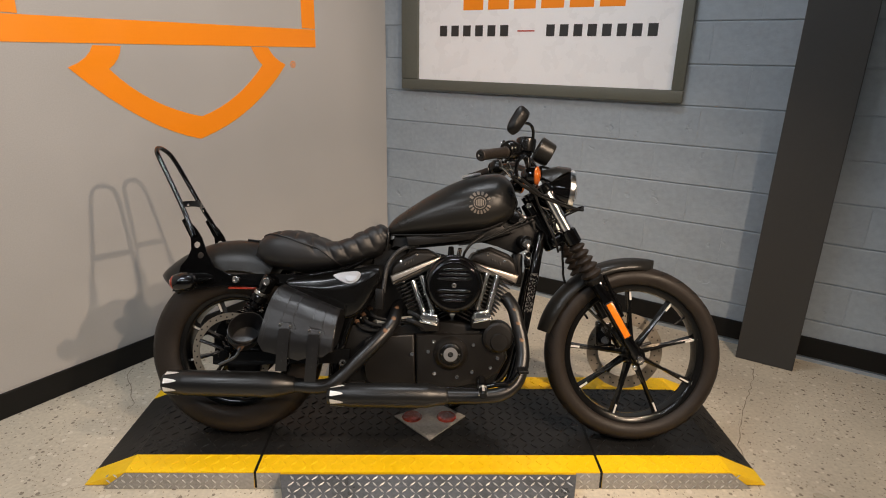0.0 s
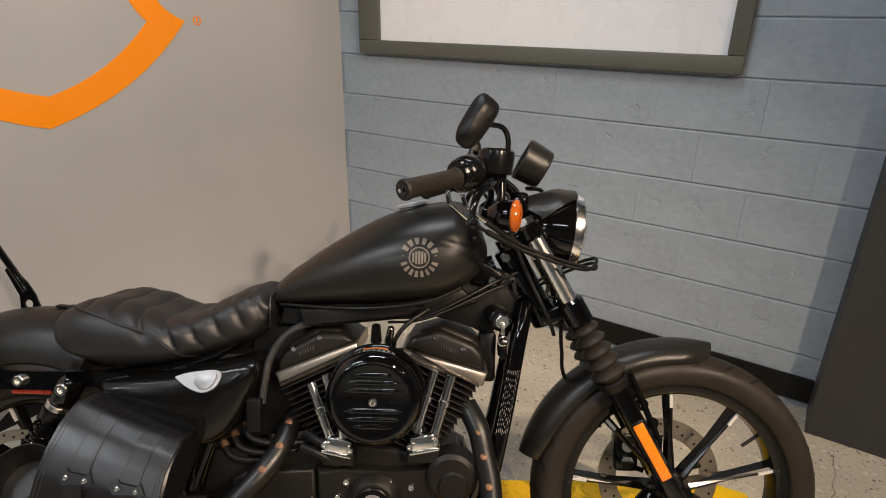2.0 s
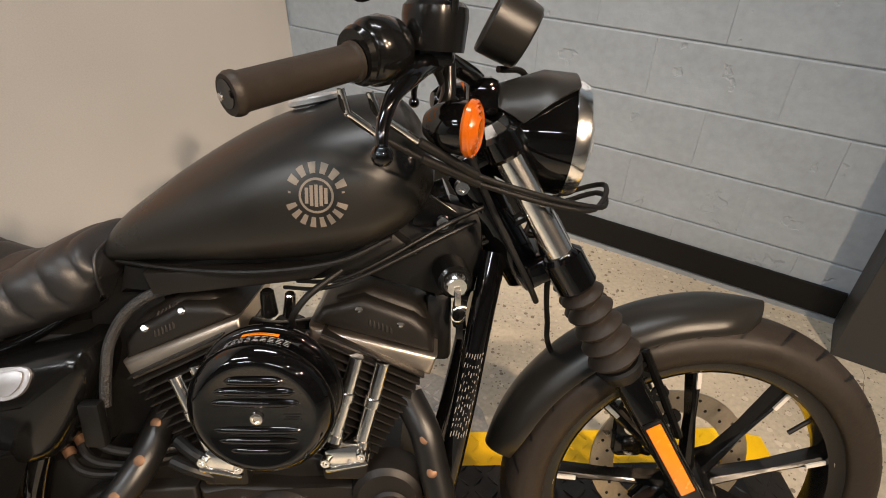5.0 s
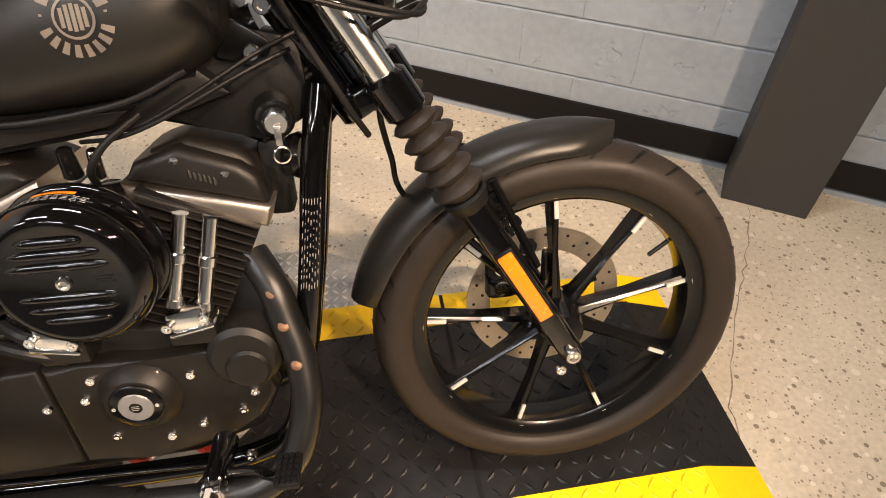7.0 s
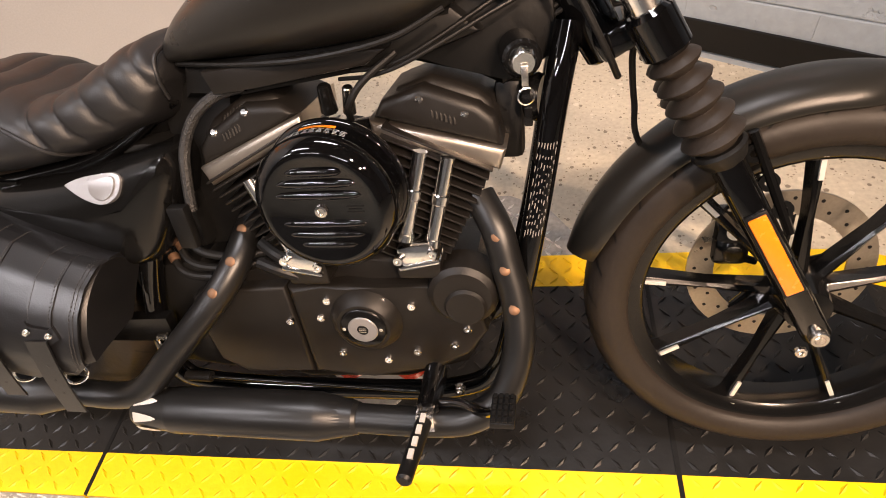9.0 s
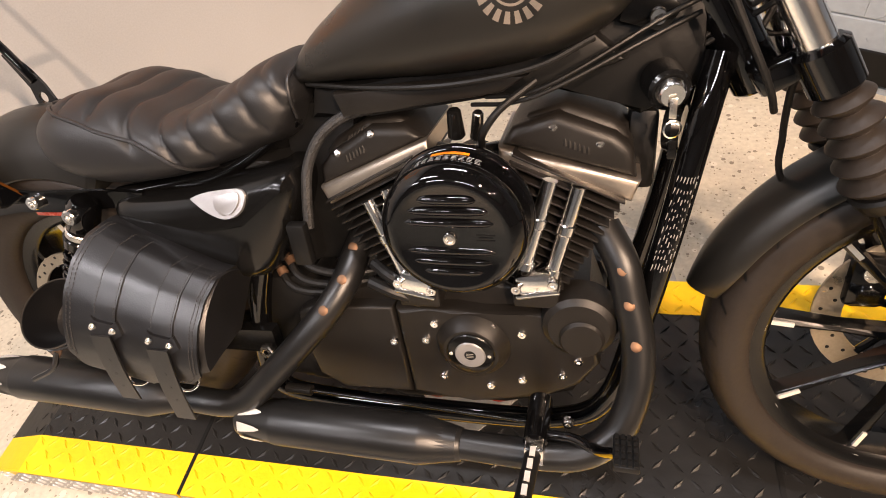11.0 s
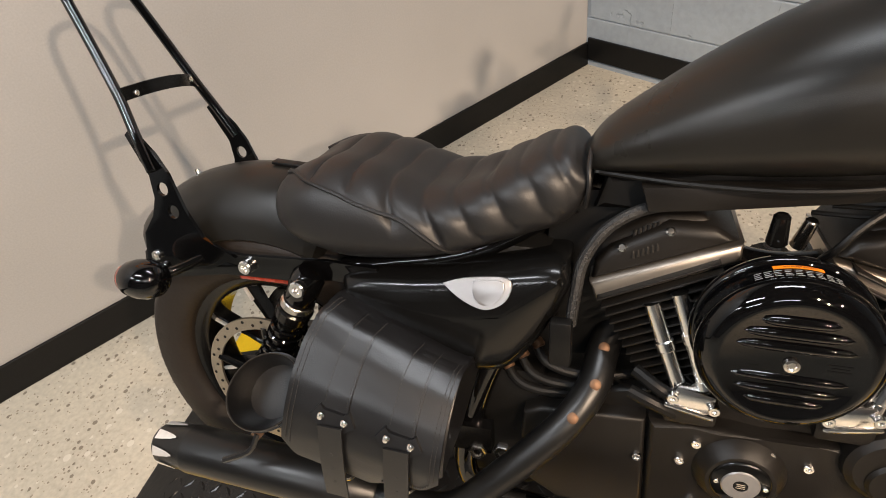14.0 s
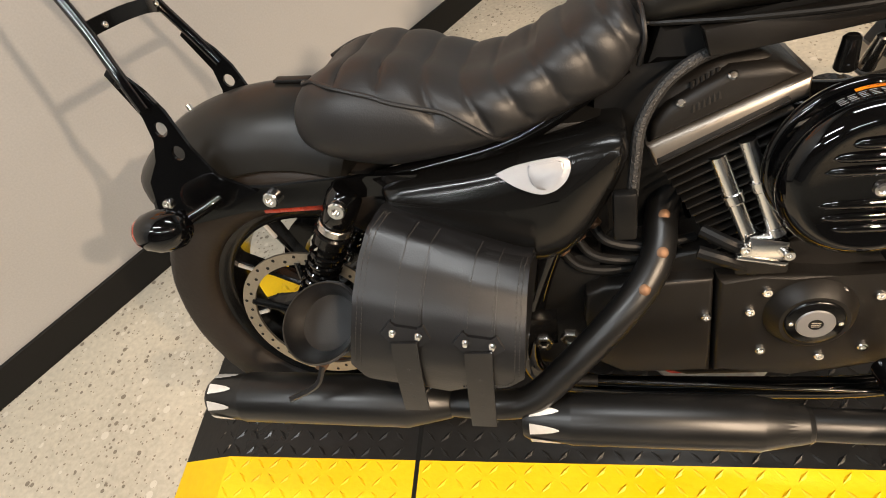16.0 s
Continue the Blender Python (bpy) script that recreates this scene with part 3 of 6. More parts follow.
# wheels
def wheel(name, x, r, zc, half, rim_r, first, spokes=9):
    w = empty(name)
    w.parent = bike
    m = pose(x, 0, zc, 90)
    prof = []
    for i in range(13):
        a = -1.25 + 2.5 * i / 12
        prof.append((r - half * 0.78 + half * 0.78 * math.cos(a), half * math.sin(a) / math.sin(1.25)))
    prof += [(rim_r + 0.03, half * 1.03), (rim_r + 0.008, half * 0.86), (rim_r + 0.004, half * 0.7), (rim_r + 0.004, -half * 0.7), (rim_r + 0.008, -half * 0.86), (rim_r + 0.03, -half * 1.03)]
    tyre = part("tyre", lathe(B(), prof, m, 72, closed=True), M_TYRE, w, "dusty black tyre", 60)
    # tread grooves, slanting: dark strips just over the tread, their shade in the colour
    cuts = B()
    for k in range(30):
        for side in (-1, 1):
            a0 = 2 * math.pi * (k + (0.5 if side > 0 else 0)) / 30
            prev = None
            for t in (0, 0.25, 0.5, 0.75, 1):
                b = (0.10 + 0.95 * t) * side
                rr, yy = r - half * 0.78 + half * 0.78 * math.cos(b) + 0.0010, half * math.sin(b) / math.sin(1.25)
                wdt = 0.012 * (1 - 0.7 * abs(t - 0.45))
                aa = a0 + 0.13 * t
                pair = [cuts.verts.new(m @ Vector((rr * math.cos(aa + q), rr * math.sin(aa + q), yy))) for q in (-wdt, wdt)]
                if prev:
                    cuts.faces.new((prev[0], prev[1], pair[1], pair[0]))
                prev = pair
    tagged(part("tread_groove", cuts, M_BASE, tyre, "", 0), kind="stuff")
    h = half * 0.62
    rim = part("rim", lathe(B(), [(rim_r - 0.012, -h), (rim_r + 0.006, -h * 1.1), (rim_r + 0.008, -h), (rim_r + 0.006, -h * 0.9), (rim_r - 0.012, -h * 0.4), (rim_r - 0.012, h * 0.4), (rim_r + 0.006, h * 0.9), (rim_r + 0.006, h * 1.1), (rim_r - 0.012, h), (rim_r - 0.020, h * 0.8), (rim_r - 0.024, 0), (rim_r - 0.020, -h * 0.8)], m, 72, closed=True), M_BLACK, w, "satin black cast rim")
    part("hub", lathe(B(), [(0.015, -0.062), (0.030, -0.060), (0.034, -0.04), (0.040, -0.03), (0.046, 0), (0.040, 0.03), (0.034, 0.06), (0.015, 0.062)], m, 32, closed=True), M_BLACK, w)
    sp, tip = B(), B()
    r0, r1 = 0.034, rim_r - 0.016
    ring0 = [(-0.013, 0.012), (-0.009, -0.014), (0, -0.020), (0.009, -0.014), (0.013, 0.012)]
    ring1 = [(-0.008, 0.012), (-0.0055, -0.014), (0, -0.018), (0.0055, -0.014), (0.008, 0.012)]
    loft(sp, [[Vector((r0, p, q)) for p, q in ring0], [Vector(((r0 + r1) / 2, p * 0.85, q * 0.9)) for p, q in ring1], [Vector((r1, p * 1.4, q)) for p, q in ring1]])
    me = bpy.data.meshes.new("spoke")
    bmesh.ops.recalc_face_normals(sp, faces=sp.faces)
    sp.to_mesh(me)
    sp.free()
    me.materials.append(M_BLACK)
    box(tip, (r1 - 0.016, 0.001, -0.0190), (0.046, 0.007, 0.004))
    box(tip, (r1 + 0.008, 0.001, -0.0260), (0.012, 0.024, 0.013), None, 0.002)
    tm = bpy.data.meshes.new("machined_tip")
    tip.to_mesh(tm)
    tip.free()
    tm.materials.append(M_TIP)
    for k in range(spokes):
        # the turned disc's z axis is the bike's -y, so +z here faces away from the room side
        s_ob = new("spoke", me)
        s_ob.parent = w
        s_ob.matrix_local = Matrix.Translation((x, 0, zc)) @ Matrix.Rotation(radians(-(first + 40 * k)), 4, "Y") @ pose(0, 0, 0, -90)
        t_ob = new("machined_tip", tm)
        t_ob.parent = s_ob
    return w


fw = wheel("front_wheel", 1.513, 0.334, 0.351, 0.053, 0.260, 94)
rw = wheel("rear_wheel", 0.008, 0.323, 0.343, 0.072, 0.208, 75)


M_DISC = mat("brushed_brake_steel", (0.42, 0.37, 0.30), 0.35, 0.9, vary=0.12, grain=200)


def disc(parent, x, r, y, rad, inner, holes):
    bm = B()
    lathe(bm, [(inner, -0.0025), (rad, -0.0025), (rad, 0.0025), (inner, 0.0025)], pose(x, y, r, 90), 48, closed=True)
    d = part("brake_disc", bm, M_DISC, parent, "drilled steel brake disc")
    hb = B()
    for k in range(holes):
        a = 2 * math.pi * k / holes
        rr = inner + (rad - inner) * (0.35 if k % 2 else 0.7)
        c = Vector((x + rr * math.cos(a), y, r + rr * math.sin(a)))
        rod(hb, c + Vector((0, -0.0032, 0)), c + Vector((0, 0.0032, 0)), 0.0032, seg=8)
    tagged(part("drilled_holes", hb, M_BASE, d), kind="stuff")
    cb = B()
    for k in range(5):
        a = 2 * math.pi * k / 5 + 0.3
        tube(cb, [(x + 0.04 * math.cos(a), y, r + 0.04 * math.sin(a)), (x + (inner + 0.004) * math.cos(a), y, r + (inner + 0.004) * math.sin(a))], 0.007, 8, 2)
    part("disc_carrier", cb, M_BLACK, d)


disc(fw, 1.509, 0.346, 0.068, 0.150, 0.105, 40)
disc(rw, 0.008, 0.343, -0.082, 0.146, 0.122, 40)
part("valve_stem", rod(B(), (1.706, -0.01, 0.488), (1.672, -0.012, 0.464), 0.004), M_BASE, fw)
part("axle_nut", lathe(B(), [(0, 0.012), (0.006, 0.012), (0.008, 0.022), (0.012, 0.022), (0.014, 0.018), (0.014, 0), (0, 0)], Matrix.Translation((1.509, -0.100, 0.346)) @ basis(OUT), 20), M_ALU, fw, "bright axle end")
part("axle", rod(B(), (1.509, -0.105, 0.346), (1.509, 0.105, 0.346), 0.010), M_ALU, fw)
cal = part("brake_caliper", box(B(), (1.425, 0.075, 0.41), (0.06, 0.05, 0.10), bevel=0.012), M_BLACK, fw, "black front brake caliper")
for dz in (-0.022, 0.022):
    part("piston_cap", rod(B(), (1.425, 0.05, 0.41 + dz), (1.425, 0.044, 0.41 + dz), 0.016, seg=20), M_CHROME, cal)
part("axle_nut", lathe(B(), [(0, 0.010), (0.008, 0.010), (0.010, 0.016), (0.018, 0.016), (0.020, 0.01), (0.020, 0), (0, 0)], Matrix.Translation((0.008, -0.128, 0.343)) @ basis(OUT), 6), M_ALU, rw, "bright axle nut")
part("axle", rod(B(), (0.008, -0.13, 0.343), (0.008, 0.13, 0.343), 0.010), M_ALU, rw)
part("belt_pulley", lathe(B(), [(0.09, 0.085), (0.135, 0.085), (0.135, 0.115), (0.09, 0.115)], pose(0.008, 0, 0.343, -90), 48, closed=True), M_BLACK, rw)

# front fork
F0, F1 = Vector((1.509, 0, 0.346)), Vector((1.146, 0, 0.972))
FD = (F1 - F0).normalized()
flen = (F1 - F0).length
fork = empty("front_fork")
fork.parent = bike


def on_fork(s, y, out=0.0):
    """s: metres up the fork from the axle; out: forwards of it."""
    return F0 + FD * s + Vector((FD.z, 0, -FD.x)) * out + Vector((0, y, 0))


def fork_frame(s, y, out=0.0):
    """x forwards of the fork, y across, z up along it."""
    return Matrix.Translation(on_fork(s, y, out)) @ Matrix((Vector((FD.z, 0, -FD.x)), Vector((0, 1, 0)), FD)).transposed().to_4x4()


for side in (-1, 1):
    y = side * 0.088
    low = part("fork_slider", rod(B(), on_fork(-0.02, y), on_fork(0.355, y), 0.021, 0.023, 24, 0.004), M_BLACK, fork)
    part("slider_web", box(B(), (0, 0, 0), (0.034, 0.026, 0.34), fork_frame(0.175, y + side * 0.013), 0.006), M_GLOSS, low)
    prof = [(0.024, 0)]
    for k in range(5):
        h, rr = 0.012 + k * 0.0275, 0.041 - k * 0.0020
        prof += [(rr - 0.015, h - 0.005), (rr - 0.003, h + 0.004), (rr, h + 0.009), (rr - 0.004, h + 0.014), (rr - 0.016, h + 0.021)]
    prof += [(0.024, 0.148)]
    part("gaiter", lathe(B(), prof, Matrix.Translation(on_fork(0.340, y)) @ basis(FD), 28), M_TYRE, fork, "dusty ribbed rubber gaiter", 60)
    part("gaiter_cuff", rod(B(), on_fork(0.318, y), on_fork(0.345, y), 0.029, 0.036, 24, 0.004), M_BASE, fork)
    part("lower_clamp", rod(B(), on_fork(0.484, y), on_fork(0.545, y), 0.030, seg=28, bevel=0.006), M_GLOSS, fork, "gloss black fork clamp")
    bolt(on_fork(0.522, y, -0.030) + OUT * 0.02 * -side * R, OUT, 0.011, fork, h=0.01)
    part("fork_tube", rod(B(), on_fork(0.535, y), on_fork(flen, y), 0.0200, seg=28), M_CHROME, fork, "polished chrome fork tube")
    part("upper_clamp", rod(B(), on_fork(flen - 0.025, y), on_fork(flen + 0.012, y), 0.028, seg=28, bevel=0.006), M_GLOSS, fork)
    part("fork_cap", lathe(B(), [(0, 0.014), (0.010, 0.014), (0.013, 0.010), (0.016, 0.004), (0.018, 0), (0, 0)], Matrix.Translation(on_fork(flen + 0.012, y)) @ basis(FD), 6), M_CHROME, fork)
    ref = part("reflector_base", box(B(), (0, 0, 0), (0.030, 0.006, 0.150), fork_frame(0.168, y + side * 0.0275), 0.002), M_BASE, fork)
    part("reflector", box(B(), (0, 0, 0), (0.024, 0.005, 0.140), fork_frame(0.168, y + side * 0.031), 0.002), M_REFL, ref, "amber side reflector")
    br = B()
    for s0 in (0.20, 0.25, 0.30):
        lathe(br, [(0.006, -0.002), (0.014, -0.002), (0.014, 0.002), (0.006, 0.002)], Matrix.Translation(on_fork(s0, side * 0.07, 0.035)) @ basis(OUT), 14, closed=True)
    tube(br, [on_fork(0.16, side * 0.07, 0.03), on_fork(0.33, side * 0.07, 0.045)], 0.007, 8, 2)
    part("fender_bracket", br, M_BLACK, fork)
bolt(on_fork(-0.015, -0.112, -0.03), OUT, 0.009, fork, M_ALU, 0.008)
for s0, t0 in ((0.528, 0.018), (flen - 0.008, 0.014)):
    part("fork_yoke", box(B(), (0, 0, 0), (0.070, 0.17, t0 * 2), fork_frame(s0, 0, -0.035), 0.008), M_GLOSS, fork)
part("steering_stem", rod(B(), on_fork(0.53, 0, -0.055), on_fork(flen, 0, -0.055), 0.024), M_GLOSS, fork)


# fenders: a rounded channel along an arc
def fender(name, x, z, r, half, a0, a1, drop, material, n=40, taper=0.0, tip=0.02, lab=""):
    rings = []
    for k in range(n + 1):
        t = k / n
        a = radians(a0 + (a1 - a0) * t)
        w = half * (1 - taper * abs(t - 0.5) * 2) * (1 - 0.72 * max(0, 1 - t / tip) ** 2) * (1 - 0.45 * max(0, 1 - (1 - t) / tip) ** 2)
        sec = []
        for j in range(13):
            b = -1.45 + 2.9 * j / 12
            sec.append((w * math.sin(b) / math.sin(1.45), drop * (math.cos(b) - 1)))
        c = Vector((x, 0, z))
        d = Vector((math.cos(a), 0, math.sin(a)))
        outer_r = [c + d * (r + dr) + Vector((0, y, 0)) for y, dr in sec]
        inner_r = [c + d * (r + dr - 0.004) + Vector((0, y * 0.965, 0)) for y, dr in sec[::-1]]
        rings.append(outer_r + inner_r)
    return part(name, loft(B(), rings), material, bike, lab, 50)


ff = fender("front_fender", 1.509, 0.346, 0.371, 0.060, 77.5, 166, 0.045, M_DENIM, tip=0.17, lab="matte black front fender")
rf = fender("rear_fender", 0.008, 0.343, 0.412, 0.094, 62, 138, 0.125, M_DENIM, tip=0.06, lab="matte black rear fender")
rf.location.y = 0.018
part("fender_bolt", rod(B(), (-0.142, 0, 0.722), (-0.146, 0, 0.735), 0.007, 0.005), M_CHROME, rf)
part("seat_strap", box(B(), (0, 0, 0), (0.06, 0.02, 0.006), pose(0.060, 0.0, 0.755, 0, 5), 0.002), M_BASE, rf)


# fuel tank
T_TOP = [(0.560, 0.800), (0.59, 0.843), (0.65, 0.889), (0.711, 0.930), (0.80, 0.980), (0.874, 1.009), (0.945, 1.024), (1.0, 1.023), (1.036, 0.990), (1.058, 0.93)]
T_BOT = [(0.560, 0.785), (0.60, 0.785), (0.695, 0.789), (0.81, 0.793), (0.93, 0.808), (1.0, 0.833), (1.04, 0.865), (1.058, 0.90)]
T_HALF = [(0.560, 0.035), (0.59, 0.066), (0.67, 0.095), (0.773, 0.121), (0.88, 0.138), (0.95, 0.139), (1.0, 0.128), (1.036, 0.104), (1.058, 0.055)]


def tank_section(x):
    return curve1(T_TOP, x), curve1(T_BOT, x), curve1(T_HALF, x)


def tank_side(x, z):
    """How far the tank's side stands out at x, z."""
    t, b, w = tank_section(x)
    mid = b + (t - b) * 0.40
    q = (z - mid) / (t - mid) if z > mid else (mid - z) / (mid - b)
    p = 2.1 if z > mid else 2.8
    return w * max(0.0, 1 - abs(q) ** p) ** (1 / p)


rings = []
for k in range(57):
    u = k / 56
    x = 0.560 + 0.498 * (0.5 - 0.5 * math.cos(math.pi * u)) 
    t, b, w = tank_section(x)
    mid = b + (t - b) * 0.40
    ring_pts = []
    for j in range(40):
        a = 2 * math.pi * j / 40
        c, s = math.cos(a), math.sin(a)
        p = 2.1 if s > 0 else 2.8
        yy = w * math.copysign(abs(c) ** (2 / p), c)
        zz = mid + ((t - mid) if s > 0 else (mid - b)) * math.copysign(abs(s) ** (2 / p), s)
        ring_pts.append(Vector((x, yy, zz)))
    rings.append(ring_pts)
tank = part("fuel_tank", loft(B(), rings), M_DENIM, bike, "matte black denim-finish fuel tank", 60)
seam = B()
for side in (-1, 1):
    tube(seam, [(0.59, side * 0.05, 0.787), (0.70, side * 0.088, 0.789), (0.82, side * 0.112, 0.795), (0.93, side * 0.115, 0.812), (1.0, side * 0.10, 0.840)], 0.004, 8, 6)
part("tank_seam", seam, M_BASE, tank)
cap_m = Matrix.Translation((0.887, 0.0, 1.011)) @ basis((-0.20, 0, 1))
part("filler_cap", lathe(B(), [(0, 0.0125), (0.024, 0.0125), (0.035, 0.0115), (0.0375, 0.009), (0.0375, 0.003), (0.030, 0.0), (0.030, -0.012), (0, -0.012)], cap_m, 36), M_LUG, tank, "brushed metal filler cap")
M_LOGO = mat("faded_silver_print", (0.15, 0.128, 0.105), 0.5, metal=0.2, vary=0.12, grain=300, bump=0)


def on_tank(cx, cz, pts):
    """A thin patch laid on the tank's side."""
    bm = B()
    outer_v = [bm.verts.new((cx + px, -tank_side(cx + px, cz + pz) - 0.0008, cz + pz)) for px, pz in pts]
    bm.faces.new(outer_v)
    return bm


LX, LZ = 0.911, 0.909


def wedge_patch(a0, a1, r0, r1, name="mark_bar"):
    pts = [(r * math.cos(radians(a)), r * math.sin(radians(a))) for r, a in ((r0, a0), (r0, (a0 + a1) / 2), (r0, a1), (r1, a1), (r1, (a0 + a1) / 2), (r1, a0))]
    part(name, on_tank(LX, LZ, pts), M_LOGO, tank, "", 0)


for i in range(6):
    a = 160 - i * 24.5
    wedge_patch(a - 5.0, a - 19.5, 0.028, 0.0415)
for i in range(8):
    a = 194 + i * 19.4
    wedge_patch(a + 3.5, a + 14.5, 0.028, 0.0415)
for a in (174, 8):
    wedge_patch(a - 2, a + 2, 0.033, 0.0365)
for i in range(24):
    wedge_patch(i * 15, i * 15 + 15.2, 0.0195, 0.0225)
for i, h in ((-2, 0.010), (-1, 0.013), (0, 0.014), (1, 0.013), (2, 0.010)):
    cx = i * 0.0062
    part("mark_bar", on_tank(LX, LZ, [(cx - 0.0022, -h), (cx + 0.0022, -h), (cx + 0.0022, h), (cx - 0.0022, h)]), M_LOGO, tank, "", 0)
# seat
S_TOP = [(0.090, 0.715), (0.11, 0.766), (0.15, 0.792), (0.20, 0.804), (0.272, 0.793), (0.345, 0.766), (0.40, 0.770), (0.45, 0.790), (0.52, 0.822), (0.555, 0.825), (0.580, 0.798)]
S_BOT = [(0.090, 0.695), (0.13, 0.665), (0.18, 0.648), (0.24, 0.637), (0.32, 0.646), (0.41, 0.664), (0.50, 0.690), (0.555, 0.715), (0.580, 0.765)]
S_HALF = [(0.090, 0.075), (0.12, 0.122), (0.18, 0.150), (0.27, 0.152), (0.38, 0.140), (0.48, 0.118), (0.55, 0.102), (0.580, 0.085)]
ROLLS = [0.185, 0.242, 0.295, 0.343, 0.388, 0.434, 0.481, 0.524, 0.560]
rings = []
for k in range(161):
    x = 0.090 + 0.490 * k / 160
    t, b, w = curve1(S_TOP, x), curve1(S_BOT, x), curve1(S_HALF, x)
    mid = b + (t - b) * 0.45
    ring_pts = []
    for j in range(56):
        a = 2 * math.pi * j / 56
        c, s = math.cos(a), math.sin(a)
        p = 2.9 if s > 0 else 2.3
        slant = x - 0.040 * max(0.0, min(1.3, 1 - s)) * max(0.0, min(1.0, (x - 0.2) / 0.15))
        near = min(abs(slant - g) for g in ROLLS)
        groove = math.exp(-near / 0.0065)
        top_part = max(0.0, min(1.0, (s - (0.58 - 1.05 * max(0.0, min(1.0, (x - 0.24) / 0.19)))) * 6))
        f = 1 - 0.080 * groove * top_part
        yy = w * f * math.copysign(abs(c) ** (2 / p), c)
        dish = 0.010 * math.exp(-((yy / 0.06) ** 2)) if s > 0 and x < 0.45 else 0
        zz = mid + ((t - mid) * f if s > 0 else (mid - b)) * math.copysign(abs(s) ** (2 / p), s) - dish * s
        ring_pts.append(Vector((x, yy, zz)))
    rings.append(ring_pts)
seat = part("seat", loft(B(), rings), M_LEATHER, bike, "black leather solo seat with stitched rolls", 70)
def seat_side(x, z):
    t, b, w = curve1(S_TOP, x), curve1(S_BOT, x), curve1(S_HALF, x)
    mid = b + (t - b) * 0.45
    q = (z - mid) / (t - mid) if z > mid else (mid - z) / (mid - b)
    p = 2.9 if z > mid else 2.3
    return w * max(0.0, 1 - min(1.0, abs(q)) ** p) ** (1 / p)


for side in (-1, 1):
    line = smooth_path([(0.118, 0, 0.772), (0.15, 0, 0.782), (0.19, 0, 0.779), (0.235, 0, 0.768), (0.264, 0, 0.757), (0.299, 0, 0.746), (0.334, 0, 0.734), (0.370, 0, 0.710), (0.398, 0, 0.684), (0.410, 0, 0.668)], 6)
    part("piping", tube(B(), [(p.x, side * (seat_side(p.x, p.z) + 0.0015), p.z) for p in line], 0.0033, 8, raw=True), M_LEATHER, seat)
pipe = B()
tube(pipe, [(0.575, -0.074, 0.745), (0.580, -0.089, 0.778), (0.578, -0.077, 0.806), (0.577, -0.03, 0.815), (0.577, 0.03, 0.815), (0.578, 0.077, 0.806)], 0.0032, 8, 6)
part("piping", pipe, M_LEATHER, seat)

# rear strut, sissy bar
for side in (-1, 1):
    y = side * 0.104
    strut = part("fender_strut", prism(B(), [(-0.205, 0.566), (-0.145, 0.572), (-0.02, 0.592), (0.10, 0.594), (0.19, 0.604), (0.26, 0.60), (0.27, 0.635), (0.18, 0.638), (0.02, 0.632), (-0.07, 0.640), (-0.15, 0.655), (-0.19, 0.62)], y - 0.004, y + 0.004, 0.0015), M_GLOSS, bike, "gloss black fender strut", 25)
    bolt(Vector((0.029, y + side * 0.004, 0.614)), Vector((0, side, 0)), 0.013, strut, h=0.012)
    bolt(Vector((-0.158, y + side * 0.004, 0.618)), Vector((0, side, 0)), 0.009, strut, h=0.010)
    bolt(Vector((-0.150, y + side * 0.004, 0.595)), Vector((0, side, 0)), 0.009, strut, h=0.014)
    part("red_reflector", box(B(), (0.05, side * 0.092, 0.582), (0.11, 0.006, 0.009), bevel=0.002), M_REFRED, strut, "thin red side reflector")
    # rear signal
    sig = part("rear_signal", lathe(B(), [(0.012, -0.042), (0.022, -0.040), (0.030, -0.028), (0.034, -0.008), (0.034, 0.010), (0.028, 0.030), (0.016, 0.042), (0, 0.046)], Matrix.Translation((-0.128, side * 0.178, 0.608)) @ basis((1, 0, 0.05)), 28), M_GLOSS, bike, "gloss black bullet turn signal with a dark red lens")
    part("lens", lathe(B(), [(0, -0.050), (0.014, -0.048), (0.024, -0.040), (0.026, -0.034), (0, -0.034)], Matrix.Translation((-0.128, side * 0.178, 0.608)) @ basis((1, 0, 0.05)), 28), M_REFRED, sig)
    part("stalk", tube(B(), [(-0.115, side * 0.165, 0.605), (-0.085, side * 0.13, 0.612), (-0.065, side * 0.105, 0.618)], 0.009, 12, 5), M_GLOSS, sig)
sissy = empty("sissy_bar")
sissy.parent = bike
tagged(sissy, "tall black tube backrest bar")
HOLES = ((-0.120, 0.738, 0.0115), (-0.104, 0.700, 0.0115))


def bracket(y):
    """The bracket plate as a strip mesh with two round openings."""
    bm = B()
    outline = [(-0.185, 0.60), (-0.174, 0.658), (-0.150, 0.690), (-0.140, 0.722), (-0.144, 0.760), (-0.182, 0.826), (-0.168, 0.838), (-0.126, 0.796), (-0.104, 0.764), (-0.080, 0.705), (-0.050, 0.658), (0.01, 0.628), (-0.05, 0.60)]
    edges = []

    def loop_of(pts):
        vs = [bm.verts.new((px, y, pz)) for px, pz in pts]
        edges.extend(bm.edges.new((vs[i], vs[(i + 1) % len(vs)])) for i in range(len(vs)))

    loop_of(outline)
    for hx, hz, hr in HOLES:
        loop_of([(hx + hr * math.cos(2 * math.pi * i / 18), hz + hr * math.sin(2 * math.pi * i / 18)) for i in range(18)])
    bmesh.ops.triangle_fill(bm, use_beauty=True, edges=edges)
    made = bmesh.ops.extrude_face_region(bm, geom=list(bm.faces))
    bmesh.ops.translate(bm, verts=[v for v in made["geom"] if isinstance(v, bmesh.types.BMVert)], vec=(0, 0.006, 0))
    return bm


